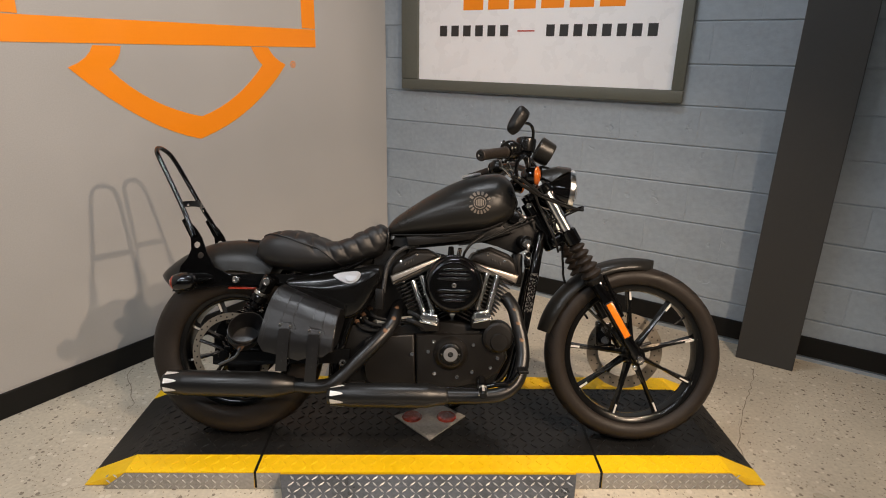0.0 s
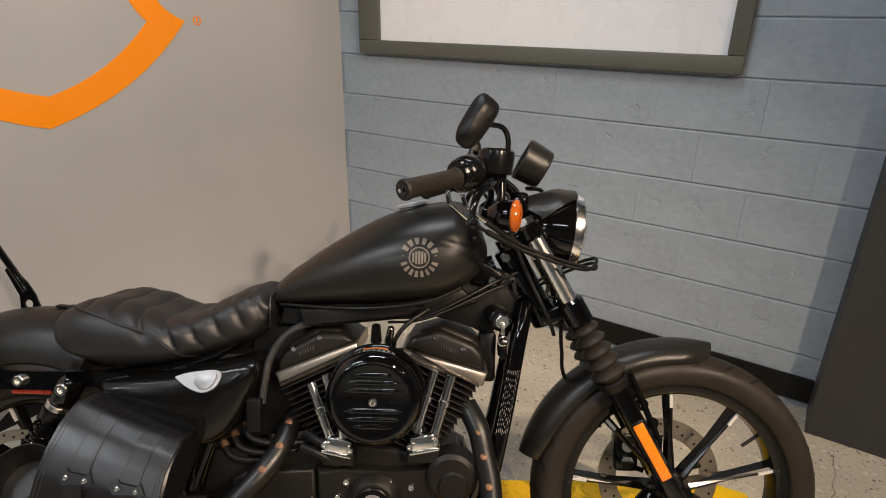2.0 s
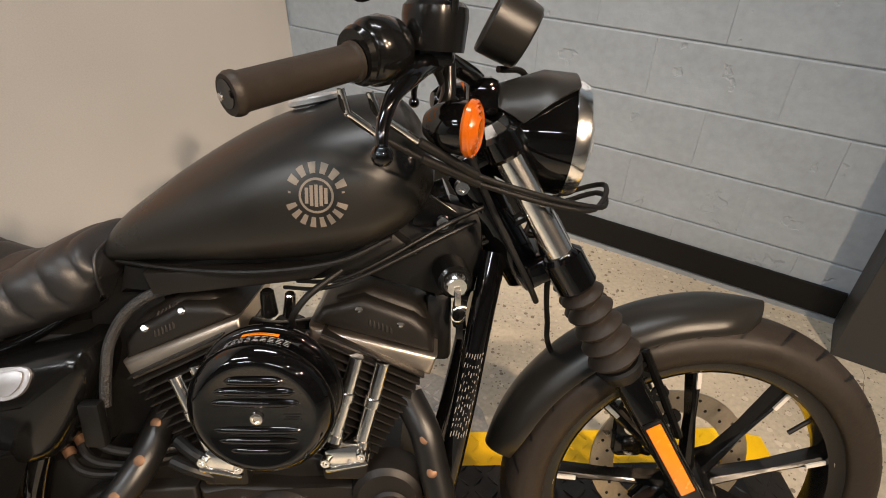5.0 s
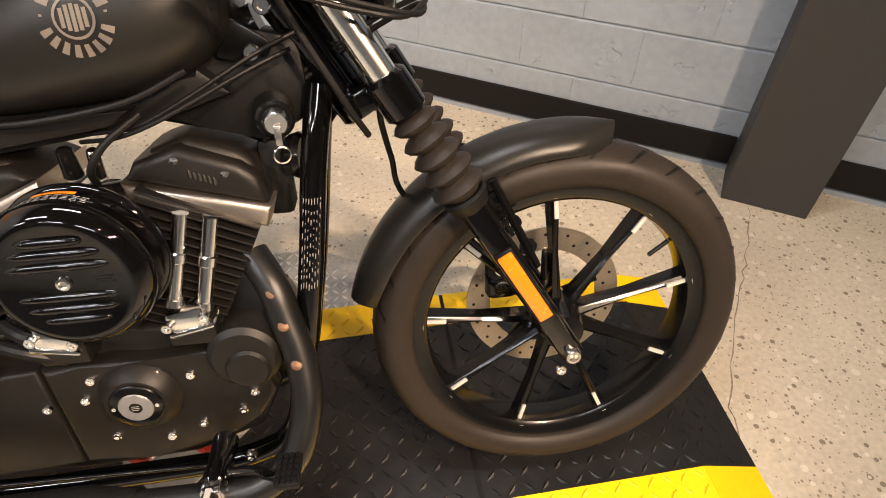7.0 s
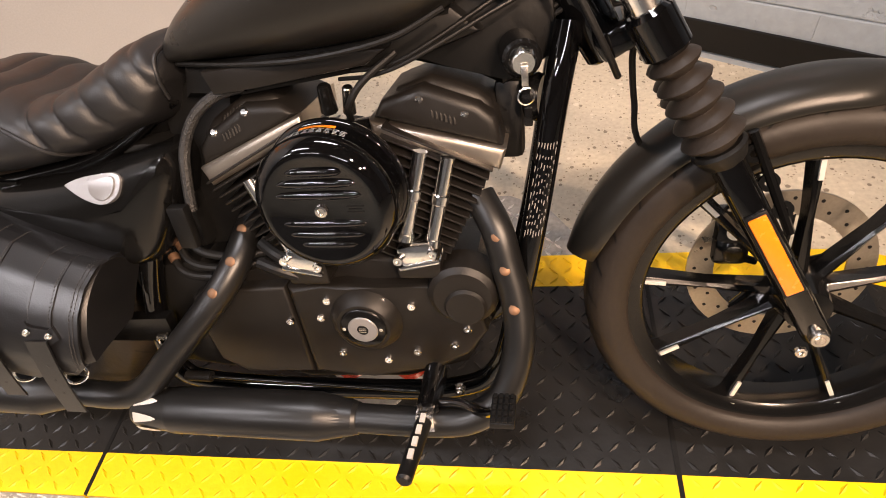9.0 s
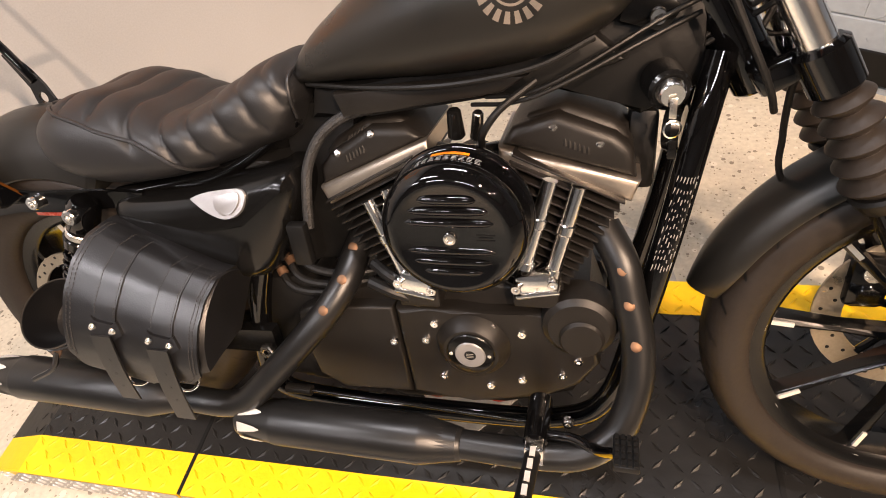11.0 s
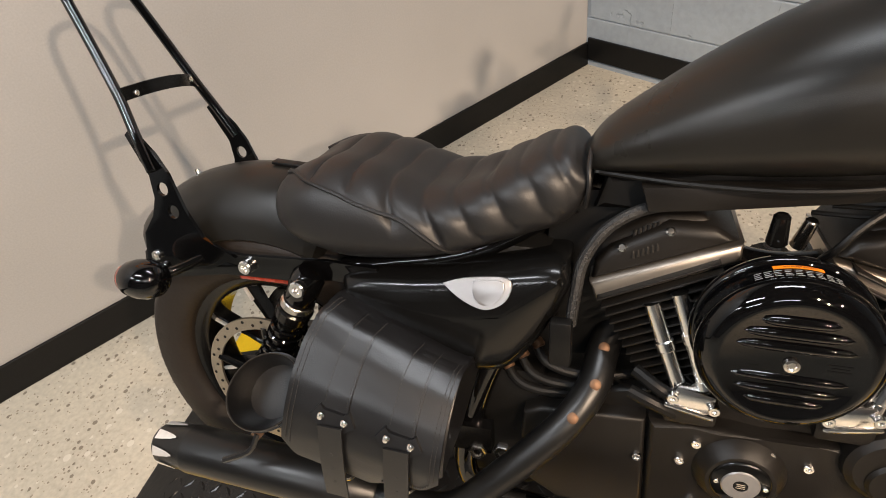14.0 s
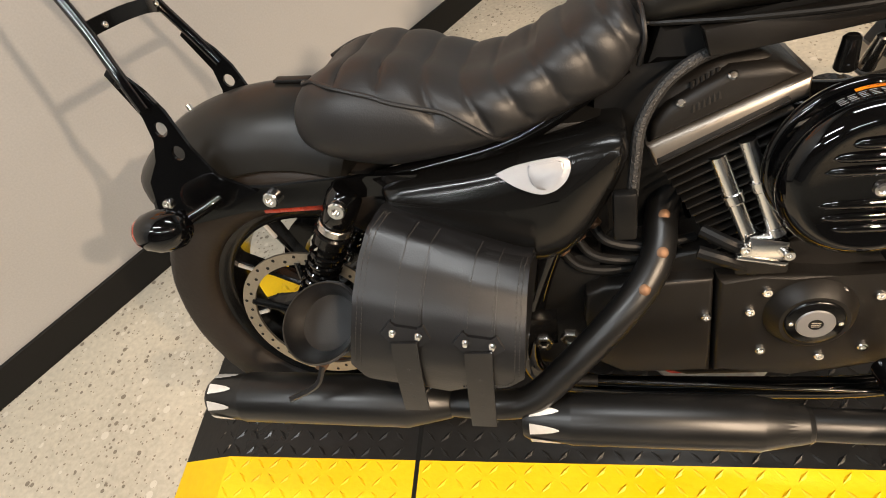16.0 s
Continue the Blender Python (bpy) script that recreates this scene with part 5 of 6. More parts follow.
# frame
frame_ob = empty("frame")
frame_ob.parent = bike
part("steering_neck", rod(B(), on_fork(0.50, 0, -0.062), on_fork(0.70, 0, -0.062), 0.032, seg=28, bevel=0.004), M_GLOSS, frame_ob)
part("backbone", tube(B(), [(1.08, 0, 0.88), (0.95, 0, 0.83), (0.75, 0, 0.78), (0.58, 0, 0.74), (0.45, 0, 0.66)], 0.026, 16, 5), M_BLACK, frame_ob)
for side in (-1, 1):
    dt = part("down_tube", tube(B(), [(1.150, side * 0.035, 0.80), (1.130, side * 0.060, 0.70), (1.105, side * 0.075, 0.55), (1.075, side * 0.085, 0.40), (1.035, side * 0.092, 0.25), (0.96, side * 0.095, 0.195), (0.80, side * 0.10, 0.185), (0.50, side * 0.10, 0.188), (0.40, side * 0.10, 0.23), (0.42, side * 0.10, 0.40), (0.50, side * 0.09, 0.62)], 0.0190, 20, 7), M_GLOSS, frame_ob, "gloss black frame tube")
    part("rear_tube", tube(B(), [(0.56, side * 0.05, 0.74), (0.42, side * 0.065, 0.66), (0.28, side * 0.075, 0.63), (0.20, side * 0.085, 0.62)], 0.014, 12, 5), M_GLOSS, frame_ob)
decal_bars = B()
print_rng = random.Random(5)
for col in range(7):
    across = -0.0125 + 0.0040 * col
    t = 0.0
    while t < 0.96:
        long = print_rng.uniform(0.03, 0.13)
        c = Vector((1.1225, -0.0655, 0.655)).lerp(Vector((1.0985, -0.0775, 0.515)), t + long / 2)
        box(decal_bars, (0, 0, 0), (0.0013, 0.0006, 0.142 * long), Matrix.Translation(c + Vector((across, -math.sqrt(0.0192 ** 2 - across ** 2), 0))) @ pose(0, 0, 0, 5, 10))
        t += long + 0.022
tagged(part("label_print", decal_bars, mat("worn_grey_print", (0.20, 0.19, 0.18), 0.5, vary=0.2), dt, "rows of unreadable white print", 0), kind="stuff")
part("tank_bracket", prism(B(), [(1.039, 0.9), (1.027, 0.845), (1.073, 0.831), (1.088, 0.839), (1.099, 0.856), (1.09, 0.866)], -0.047, -0.038, 0.002), M_BLACK, frame_ob, "satin black tank bracket")
bolt(Vector((1.072, -0.047, 0.849)), OUT, 0.0105, frame_ob, M_CHROME, 0.010)
bolt(Vector((1.098, -0.06, 0.905)), OUT, 0.011, frame_ob, M_CHROME, 0.014)
sw = part("ignition_switch", rod(B(), (1.082, -0.030, 0.770), (1.091, -0.078, 0.766), 0.0275, 0.026, 24, 0.004), M_BLACK, frame_ob, "black ignition switch with key")
part("key_barrel", rod(B(), (1.091, -0.077, 0.766), (1.093, -0.090, 0.764), 0.019, 0.016, 20, 0.002), M_CHROME, sw)
part("key", box(B(), (1.094, -0.094, 0.750), (0.009, 0.0025, 0.026), bevel=0.001), M_ALU, sw)
part("key_ring", lathe(B(), [(0.010, -0.001), (0.012, 0), (0.010, 0.001)], Matrix.Translation((1.095, -0.095, 0.724)) @ basis((0.3, -1, 0)), 20, closed=True), M_CHROME, sw)
part("key_tag", box(B(), (1.097, -0.092, 0.696), (0.011, 0.003, 0.026), pose(0, 0, 0), 0.002), M_BLACK, sw)
part("wiring_cover", prism(B(), [(0.88, 0.79), (0.98, 0.84), (1.06, 0.88), (1.13, 0.86), (1.135, 0.76), (1.06, 0.72), (1.0, 0.755), (0.92, 0.765)], -0.028, 0.03, 0.008), M_BASE, frame_ob)
part("head_bracket", prism(B(), [(0.645, 0.782), (0.655, 0.748), (0.72, 0.755), (0.885, 0.775), (0.92, 0.796), (0.80, 0.790)], -0.088, -0.060, 0.004), M_WRINKLE, frame_ob)
part("tank_tunnel", prism(B(), [(0.585, 0.735), (0.60, 0.785), (0.80, 0.80), (1.0, 0.835), (1.04, 0.80), (0.93, 0.765), (0.80, 0.752), (0.68, 0.738)], -0.055, 0.055, 0.010), M_BASE, frame_ob)
# Added dark block that fills the gap by the down tubes, no known part.
part("dark_gap_filler", box(B(), (1.066, 0.004, 0.665), (0.04, 0.05, 0.12), bevel=0.010), M_BASE, frame_ob)
part("horn", lathe(B(), [(0, 0.02), (0.030, 0.022), (0.034, 0.012), (0.030, 0), (0, 0)], Matrix.Translation((1.095, -0.02, 0.70)) @ basis((1, -0.3, 0)), 24), M_BLACK, frame_ob)
stand = part("kick_stand", tube(B(), [(0.90, 0.11, 0.14), (0.84, 0.17, 0.08), (0.79, 0.24, 0.052)], 0.011, 12, 4), M_BLACK, bike, "black steel side stand")

# cables, hoses and wires
cables = (
    ("cable", [(0.86, -0.07, 0.765), (0.92, -0.092, 0.775), (0.98, -0.088, 0.800), (1.07, -0.060, 0.845), (1.13, -0.04, 0.87)], 0.0032, M_BASE),
    ("cable", [(0.84, -0.07, 0.755), (0.90, -0.098, 0.765), (0.96, -0.100, 0.785), (1.06, -0.072, 0.828), (1.12, -0.045, 0.85)], 0.003, M_BASE),
    ("vent_hose", [(0.855, -0.095, 0.705), (0.862, -0.115, 0.730), (0.885, -0.110, 0.760), (0.93, -0.09, 0.790)], 0.005, M_BASE),
    ("braided_loom", [(0.69, -0.060, 0.752), (0.645, -0.068, 0.742), (0.605, -0.076, 0.715), (0.578, -0.086, 0.67), (0.570, -0.098, 0.62), (0.566, -0.105, 0.575)], 0.0085, M_LOOM),
    ("oil_hose", [(0.455, -0.060, 0.470), (0.49, -0.085, 0.440), (0.55, -0.085, 0.432), (0.62, -0.06, 0.435)], 0.0075, M_BASE),
    ("oil_hose", [(0.480, -0.060, 0.495), (0.51, -0.085, 0.462), (0.57, -0.085, 0.450), (0.64, -0.06, 0.448)], 0.0075, M_BASE),
    ("oil_hose", [(0.505, -0.060, 0.520), (0.53, -0.082, 0.486), (0.59, -0.080, 0.470), (0.66, -0.055, 0.468)], 0.0075, M_BASE),
    ("intake_hose", [(0.655, -0.11, 0.478), (0.69, -0.118, 0.468), (0.735, -0.105, 0.440)], 0.010, M_BASE),
    ("intake_hose", [(0.660, -0.095, 0.505), (0.70, -0.115, 0.490), (0.75, -0.10, 0.455)], 0.010, M_BASE),
    ("brake_line", [(1.228, -0.060, 0.770), (1.229, -0.050, 0.743), (1.239, -0.020, 0.683), (1.256, 0.000, 0.609), (1.36, 0.07, 0.47)], 0.0045, M_BASE),
    ("brake_line", [(1.060, -0.18, 1.07), (1.090, -0.13, 1.00), (1.13, -0.105, 0.90), (1.19, -0.10, 0.78), (1.21, -0.07, 0.735)], 0.0045, M_BASE),
    ("throttle_cable", [(0.969, -0.262, 1.047), (0.974, -0.256, 1.023), (1.006, -0.236, 0.996), (1.045, -0.215, 0.971), (1.078, -0.198, 0.952), (1.114, -0.182, 0.935), (1.205, -0.150, 0.903), (1.270, -0.120, 0.889), (1.30, -0.04, 0.905), (1.22, -0.01, 0.87), (1.12, -0.02, 0.81)], 0.0038, M_BASE),
    ("throttle_cable", [(0.996, -0.250, 1.043), (1.005, -0.244, 1.019), (1.043, -0.220, 0.990), (1.077, -0.200, 0.967), (1.112, -0.186, 0.945), (1.204, -0.150, 0.911), (1.282, -0.110, 0.889), (1.29, -0.05, 0.895), (1.22, -0.02, 0.86), (1.12, -0.02, 0.80)], 0.0038, M_BASE),
    ("clutch_cable", [(1.05, 0.19, 1.06), (1.10, 0.16, 1.0), (1.20, 0.12, 0.93), (1.22, 0.06, 0.83), (1.13, 0.05, 0.70)], 0.0045, M_BASE),
    ("gauge_wire", [(1.15, 0.02, 1.06), (1.19, 0.05, 1.055), (1.20, 0.06, 1.02), (1.18, 0.04, 0.99)], 0.005, M_BASE),
)
for name, pts, r, material in cables:
    part(name, tube(B(), pts, r, 10, 6), material, bike)
for a, b in (((1.045, -0.215, 0.971), (1.114, -0.182, 0.935)), ((1.043, -0.220, 0.990), (1.112, -0.186, 0.945))):
    part("cable_sleeve", rod(B(), a, b, 0.0060, seg=14, bevel=0.002), M_BASE, bike)
for a, b in (((0.969, -0.262, 1.047), (0.974, -0.256, 1.023)), ((0.974, -0.256, 1.023), (1.006, -0.236, 0.996)), ((0.996, -0.250, 1.043), (1.005, -0.244, 1.019)), ((1.005, -0.244, 1.019), (1.043, -0.220, 0.990))):
    part("cable_elbow", rod(B(), a, b, 0.0042, seg=12), M_CHROME, bike, "chrome cable elbow")
for p in ((0.462, -0.066, 0.466), (0.486, -0.066, 0.491), (0.510, -0.066, 0.515)):
    part("hose_clamp", rod(B(), p, Vector(p) + Vector((0.009, -0.007, -0.009)), 0.0095, seg=16, bevel=0.002), M_BRONZE, bike, "brassy hose clamp")
part("connector_box", box(B(), (0.555, -0.122, 0.555), (0.032, 0.02, 0.075), pose(0, 0, 0, 0, 0), 0.005), M_BASE, bike)
part("breather", rod(B(), (0.812, -0.060, 0.705), (0.812, -0.064, 0.748), 0.013, 0.010, 16, 0.003), M_BLACK, bike)
part("intake_manifold", tube(B(), [(0.74, -0.02, 0.66), (0.82, -0.05, 0.66), (0.90, -0.02, 0.66)], 0.028, 16, 6), M_BLACK, bike)
part("throttle_body", rod(B(), (0.822, 0.02, 0.64), (0.822, -0.09, 0.62), 0.035, seg=20), M_BLACK, bike)
part("injector", rod(B(), (0.838, -0.05, 0.700), (0.846, -0.062, 0.742), 0.010, 0.008, 16, 0.002), M_ALU, bike, "small bright fuel fitting")

# headlight, gauge, bars
hl_axis = Vector((1, 0, -0.10)).normalized()
HM = Matrix.Translation((1.176, 0, 0.972)) @ basis(hl_axis)
head = part("headlight", lathe(B(), [(0, -0.055), (0.035, -0.05), (0.060, -0.032), (0.076, 0.0), (0.082, 0.04), (0.083, 0.075), (0.080, 0.078)], HM, 40), M_GLOSS, bike, "black headlight with a chrome ring")
part("trim_ring", lathe(B(), [(0.070, 0.088), (0.076, 0.094), (0.083, 0.090), (0.086, 0.080), (0.085, 0.070), (0.080, 0.070)], HM, 44, closed=True), M_CHROME, head)
M_LENS = mat("clear_lens", (0.75, 0.78, 0.78), 0.05, vary=0.02, bump=0)
M_LENS.node_tree.nodes["Principled BSDF"].inputs["Transmission Weight"].default_value = 0.85
part("lens", lathe(B(), [(0, 0.112), (0.035, 0.108), (0.060, 0.099), (0.0755, 0.089), (0.0755, 0.085), (0.058, 0.094), (0.034, 0.103), (0, 0.107)], HM, 40), M_LENS, head, "clear domed glass lens")
part("reflector_bowl", lathe(B(), [(0, 0.02), (0.03, 0.03), (0.06, 0.06), (0.074, 0.084)], HM, 36), M_CHROME, head)
visor = B()
rr = []
for k in range(9):
    h = -0.045 + 0.118 * k / 8
    rad = 0.052 + 0.036 * min(1, (k + 1) / 6)
    amax = 34 + 40 * max(0.0, 1 - abs(k - 3.0) / 5.0)
    sec = []
    for thick in (0.004, 0.0):
        angs = [-amax + 2 * amax * j / 16 for j in range(17)]
        sec += [HM @ Vector(((rad + thick) * 0.0 + (rad + thick) * math.sin(radians(a)), (rad + thick) * math.cos(radians(a)), h)) for a in (angs if thick else angs[::-1])]
    rr.append(sec)
loft(visor, rr)
part("visor", visor, M_DENIM, head, "matte black headlight visor", 50)
part("mount_arm", tube(B(), [(1.15, 0, 1.01), (1.125, 0, 1.04)], 0.018, 12, 3), M_BLACK, head)

GM = Matrix.Translation((1.180, 0.015, 1.106)) @ basis((-0.88, 0, 0.47)) @ Matrix.Diagonal((1.14, 1.14, 1.0, 1))
gauge = part("gauge", lathe(B(), [(0, -0.012), (0.036, -0.012), (0.0395, -0.009), (0.0405, -0.005), (0.0425, 0.02), (0.0435, 0.046), (0.041, 0.050), (0.038, 0.047), (0.038, 0.042)], GM, 36), M_DENIM, bike, "round instrument gauge in a matte black cup")
part("dial", lathe(B(), [(0, 0.043), (0.038, 0.042)], GM, 32), M_INK, gauge)
bars = part("handlebar", tube(B(), [(1.118, 0, 1.045), (1.112, -0.06, 1.050), (1.085, -0.115, 1.066), (1.048, -0.165, 1.082), (0.988, -0.266, 1.073), (0.893, -0.364, 1.047)], 0.0125, 16, 6), M_GLOSS, bike, "gloss black handlebar")
part("bar_half", tube(B(), [(1.118, 0, 1.045), (1.112, 0.06, 1.050), (1.085, 0.115, 1.066), (1.048, 0.165, 1.082), (0.988, 0.266, 1.073), (0.893, 0.364, 1.047)], 0.0125, 16, 6), M_GLOSS, bars)
part("riser", box(B(), (1.125, 0, 1.025), (0.045, 0.12, 0.05), bevel=0.010), M_GLOSS, bars)
for side in (-1, 1):
    a, b = Vector((0.985, side * 0.270, 1.072)), Vector((0.890, side * 0.368, 1.045))
    d = (b - a).normalized()
    g = part("grip", lathe(B(), [(0, 0), (0.0195, 0), (0.0195, 0.004), (0.0172, 0.006), (0.0172, 0.121), (0.0192, 0.124), (0.0192, 0.129), (0.0172, 0.133), (0, 0.133)], Matrix.Translation(a) @ basis(d), 28), M_TYRE, bars, "black rubber hand grip")
    part("grip_end", rod(B(), b - d * 0.001, b + d * 0.0005, 0.0035, seg=10), M_ALU, g)
    hous = part("switch_housing", lathe(B(), [(0, -0.060), (0.022, -0.060), (0.029, -0.053), (0.034, -0.036), (0.033, -0.020), (0.029, -0.013), (0.026, -0.011), (0.026, -0.007), (0.029, -0.005), (0.026, 0), (0, 0)], Matrix.Translation(a + Vector((0, 0, 0.004))) @ basis(d), 28), M_BLACK, bars, "black switch housing")
    part("switch_button", box(B(), a + Vector((0.010, side * -0.030, 0.036)), (0.012, 0.012, 0.006), bevel=0.002), M_BASE, hous)
    lev = part("lever", tube(B(), [(1.062, side * 0.200, 1.072), (1.052, side * 0.240, 1.068), (1.040, side * 0.275, 1.058), (1.024, side * 0.298, 1.042), (1.015, side * 0.310, 1.016), (1.014, side * 0.316, 0.992)], (0.0110, 0.0055), 12, 6), M_GLOSS, bars, "gloss black hand lever")
    part("lever_ball", lathe(B(), [(0, -0.011), (0.0042, -0.0102), (0.0078, -0.0078), (0.0102, -0.0042), (0.011, 0), (0.0102, 0.0042), (0.0078, 0.0078), (0.0042, 0.0102), (0, 0.011)], Matrix.Translation((1.014, side * 0.316, 0.990)), 18), M_GLOSS, lev)
    mc = part("lever_clamp", box(B(), (1.055, side * 0.205, 1.088), (0.055, 0.050, 0.045), pose(0, 0, 0), 0.010), M_GLOSS, bars)
    if side < 0:
        res = part("master_cylinder", lathe(B(), [(0, 0.048), (0.029, 0.048), (0.034, 0.043), (0.035, 0.034), (0.032, 0.0), (0, 0)], Matrix.Translation((1.060, -0.212, 1.082)) @ basis((0.05, 0, 1)), 28), M_BLACK, mc, "black brake fluid reservoir")
        part("cap_window", lathe(B(), [(0.008, 0.0475), (0.009, 0.0500), (0.015, 0.0500), (0.016, 0.0475)], Matrix.Translation((1.060, -0.212, 1.082)) @ basis((0.05, 0, 1)), 24, closed=True), M_ALU, res)
    # mirror
    stem = part("mirror_stem", tube(B(), [(1.074, side * 0.225, 1.090), (1.080, side * 0.238, 1.122), (1.078, side * 0.252, 1.150), (1.064, side * 0.274, 1.165), (1.034, side * 0.306, 1.165)], 0.0052, 12, 6), M_GLOSS, bars)
    mm = Matrix.Translation((1.018, side * 0.325, 1.166)) @ Matrix((Vector((0.86, side * -0.45, -0.24)).normalized(), Vector((0.30, 0.0, 0.954)), Vector((-0.45, -side * 0.86, 0.14)).normalized())).transposed().to_4x4()
    if side > 0:
        mm = Matrix.Translation((1.030, 0.325, 1.160)) @ Matrix((Vector((0.25, 0.97, 0)), Vector((0.25, -0.06, 0.966)), Vector((-0.97, 0.25, 0.25)))).transposed().to_4x4()
    mm = mm @ Matrix.Rotation(radians(-16), 4, "Z")
    mb = B()
    rr = []
    for sc_, h in ((0.25, -0.019), (0.60, -0.017), (0.66, -0.0155), (0.96, -0.003), (1.0, 0.002), (0.97, 0.006)):
        ringp = []
        for j in range(28):
            an = 2 * math.pi * j / 28
            c, s = math.cos(an), math.sin(an)
            ringp.append(mm @ Vector((0.0255 * sc_ * math.copysign(abs(c) ** 0.6, c) * (1 + 0.16 * s), 0.050 * sc_ * math.copysign(abs(s) ** 0.6, s), h)))
        rr.append(ringp)
    loft(mb, rr)
    mir = part("mirror_shell", mb, M_BASE, bars, "satin black mirror shell", 28)
    mg = B()
    loft(mg, [[mm @ Vector((0.0225 * math.copysign(abs(math.cos(2 * math.pi * j / 28)) ** 0.6, math.cos(2 * math.pi * j / 28)) * (1 + 0.16 * math.sin(2 * math.pi * j / 28)), 0.046 * math.copysign(abs(math.sin(2 * math.pi * j / 28)) ** 0.6, math.sin(2 * math.pi * j / 28)), h)) for j in range(28)] for h in (0.0062, 0.0068)])
    part("mirror_glass", mg, M_CHROME, mir, "mirror glass", 30)
    # front signal
    sm = Matrix.Translation((1.066, side * 0.192, 1.004)) @ basis((0.94, side * 0.34, -0.06)) @ Matrix.Diagonal((0.95, 1.0, 0.85, 1))
    fs = part("front_signal", lathe(B(), [(0, -0.020), (0.014, -0.018), (0.024, -0.004), (0.030, 0.018), (0.031, 0.040), (0, 0.040)], sm, 28), M_GLOSS, bars, "gloss black turn signal with an amber lens")
    part("lens", lathe(B(), [(0.031, 0.040), (0.033, 0.044), (0.032, 0.050), (0.029, 0.052), (0.028, 0.050), (0.026, 0.054), (0.023, 0.052), (0.020, 0.056), (0.016, 0.054), (0.012, 0.058), (0.006, 0.056), (0, 0.058)], sm, 28), M_AMBER, fs, "ribbed amber lens")
    part("signal_stalk", tube(B(), [(1.066, side * 0.180, 1.012), (1.076, side * 0.165, 1.035), (1.076, side * 0.16, 1.07)], 0.009, 12, 4), M_BLACK, fs)

# foot controls on the room side
part("peg_mount", rod(B(), (0.928, -0.12, 0.262), (0.928, -0.215, 0.258), 0.020, seg=20, bevel=0.004), M_GLOSS, bike)
peg = part("foot_peg", rod(B(), (0.928, -0.212, 0.258), (0.921, -0.352, 0.272), 0.013, 0.012, 16, 0.004), M_BASE, bike, "black rubber foot peg")
for k in range(4):
    part("peg_inlay", box(B(), (0.9275 - 0.0010 * k, -0.240 - 0.024 * k, 0.2745 + 0.0023 * k), (0.008, 0.016, 0.004)), M_TIP, peg, "", 0)
part("peg_clevis", box(B(), (0.928, -0.222, 0.255), (0.030, 0.030, 0.036), bevel=0.004), M_CHROME, peg)
ped = part("brake_pedal", tube(B(), [(0.945, -0.195, 0.262), (0.985, -0.205, 0.272), (1.02, -0.232, 0.285), (1.048, -0.270, 0.330)], 0.008, 12, 5), M_GLOSS, bike, "gloss black brake pedal")
pad = part("pedal_pad", box(B(), (1.058, -0.276, 0.339), (0.034, 0.055, 0.010), pose(0, 0, 0), 0.002), M_BASE, ped)
studs = B()
for i in range(4):
    for j in range(5):
        box(studs, (1.046 + i * 0.008, -0.298 + j * 0.011, 0.3455), (0.005, 0.007, 0.004))
tagged(part("pad_studs", studs, M_BASE, pad, "", 0), kind="stuff")
part("brake_rod", rod(B(), (0.50, -0.150, 0.252), (0.93, -0.155, 0.240), 0.0030, seg=12), M_BLACK, bike, "thin dark brake rod")
part("rod_spring", rod(B(), (0.46, -0.150, 0.253), (0.51, -0.150, 0.252), 0.010, seg=14), M_BASE, bike)
bolt(Vector((0.975, -0.16, 0.262)), OUT, 0.009, bike, M_CHROME, 0.012)
for x, z in ((0.427, 0.321), (0.470, 0.33)):
    part("pivot_nut", lathe(B(), [(0.006, 0.010), (0.008, 0.012), (0.014, 0.012), (0.016, 0.008), (0.016, 0)], Matrix.Translation((x, -0.125, z)) @ basis(OUT), 6), M_ALU, bike)
    if x > 0.45:
        break

# ---------------------------------------------------------------- leather tool bag on the swingarm side
bag = tagged(empty("saddle_bag", bike.matrix_world @ pose(0.004, -0.018, 0.004)), "black leather swingarm bag with two straps and a bottle holder", "bag")
PROF = [(-0.10, 0.590), (-0.135, 0.600), (-0.168, 0.594), (-0.205, 0.566), (-0.236, 0.524), (-0.254, 0.476), (-0.260, 0.434), (-0.257, 0.394), (-0.250, 0.358)]


def flap_point(u, v, lift=0.0):
    """u: 0 at the rear edge to 1 at the front; v: 0 at the top to 1 at the lower tip."""
    k = v * (len(PROF) - 1)
    i = min(int(k), len(PROF) - 2)
    f = k - i
    y, z = (PROF[i][q] + (PROF[i + 1][q] - PROF[i][q]) * f for q in (0, 1))
    xl = 0.222 - 0.080 * v
    xr = 0.428 - 0.026 * v
    tilt = -0.100 * u * (1 - v * 0.9)
    return Vector((xl + (xr - xl) * u, y - lift, z + tilt))


def flap_end(u):
    """The flap's lower edge: a cut rear corner, a blunt tip in the middle and a cut front corner."""
    for (u0, v0), (u1, v1) in zip(FLAP_EDGE, FLAP_EDGE[1:]):
        if u <= u1:
            return v0 + (v1 - v0) * (u - u0) / (u1 - u0)
    return FLAP_EDGE[-1][1]


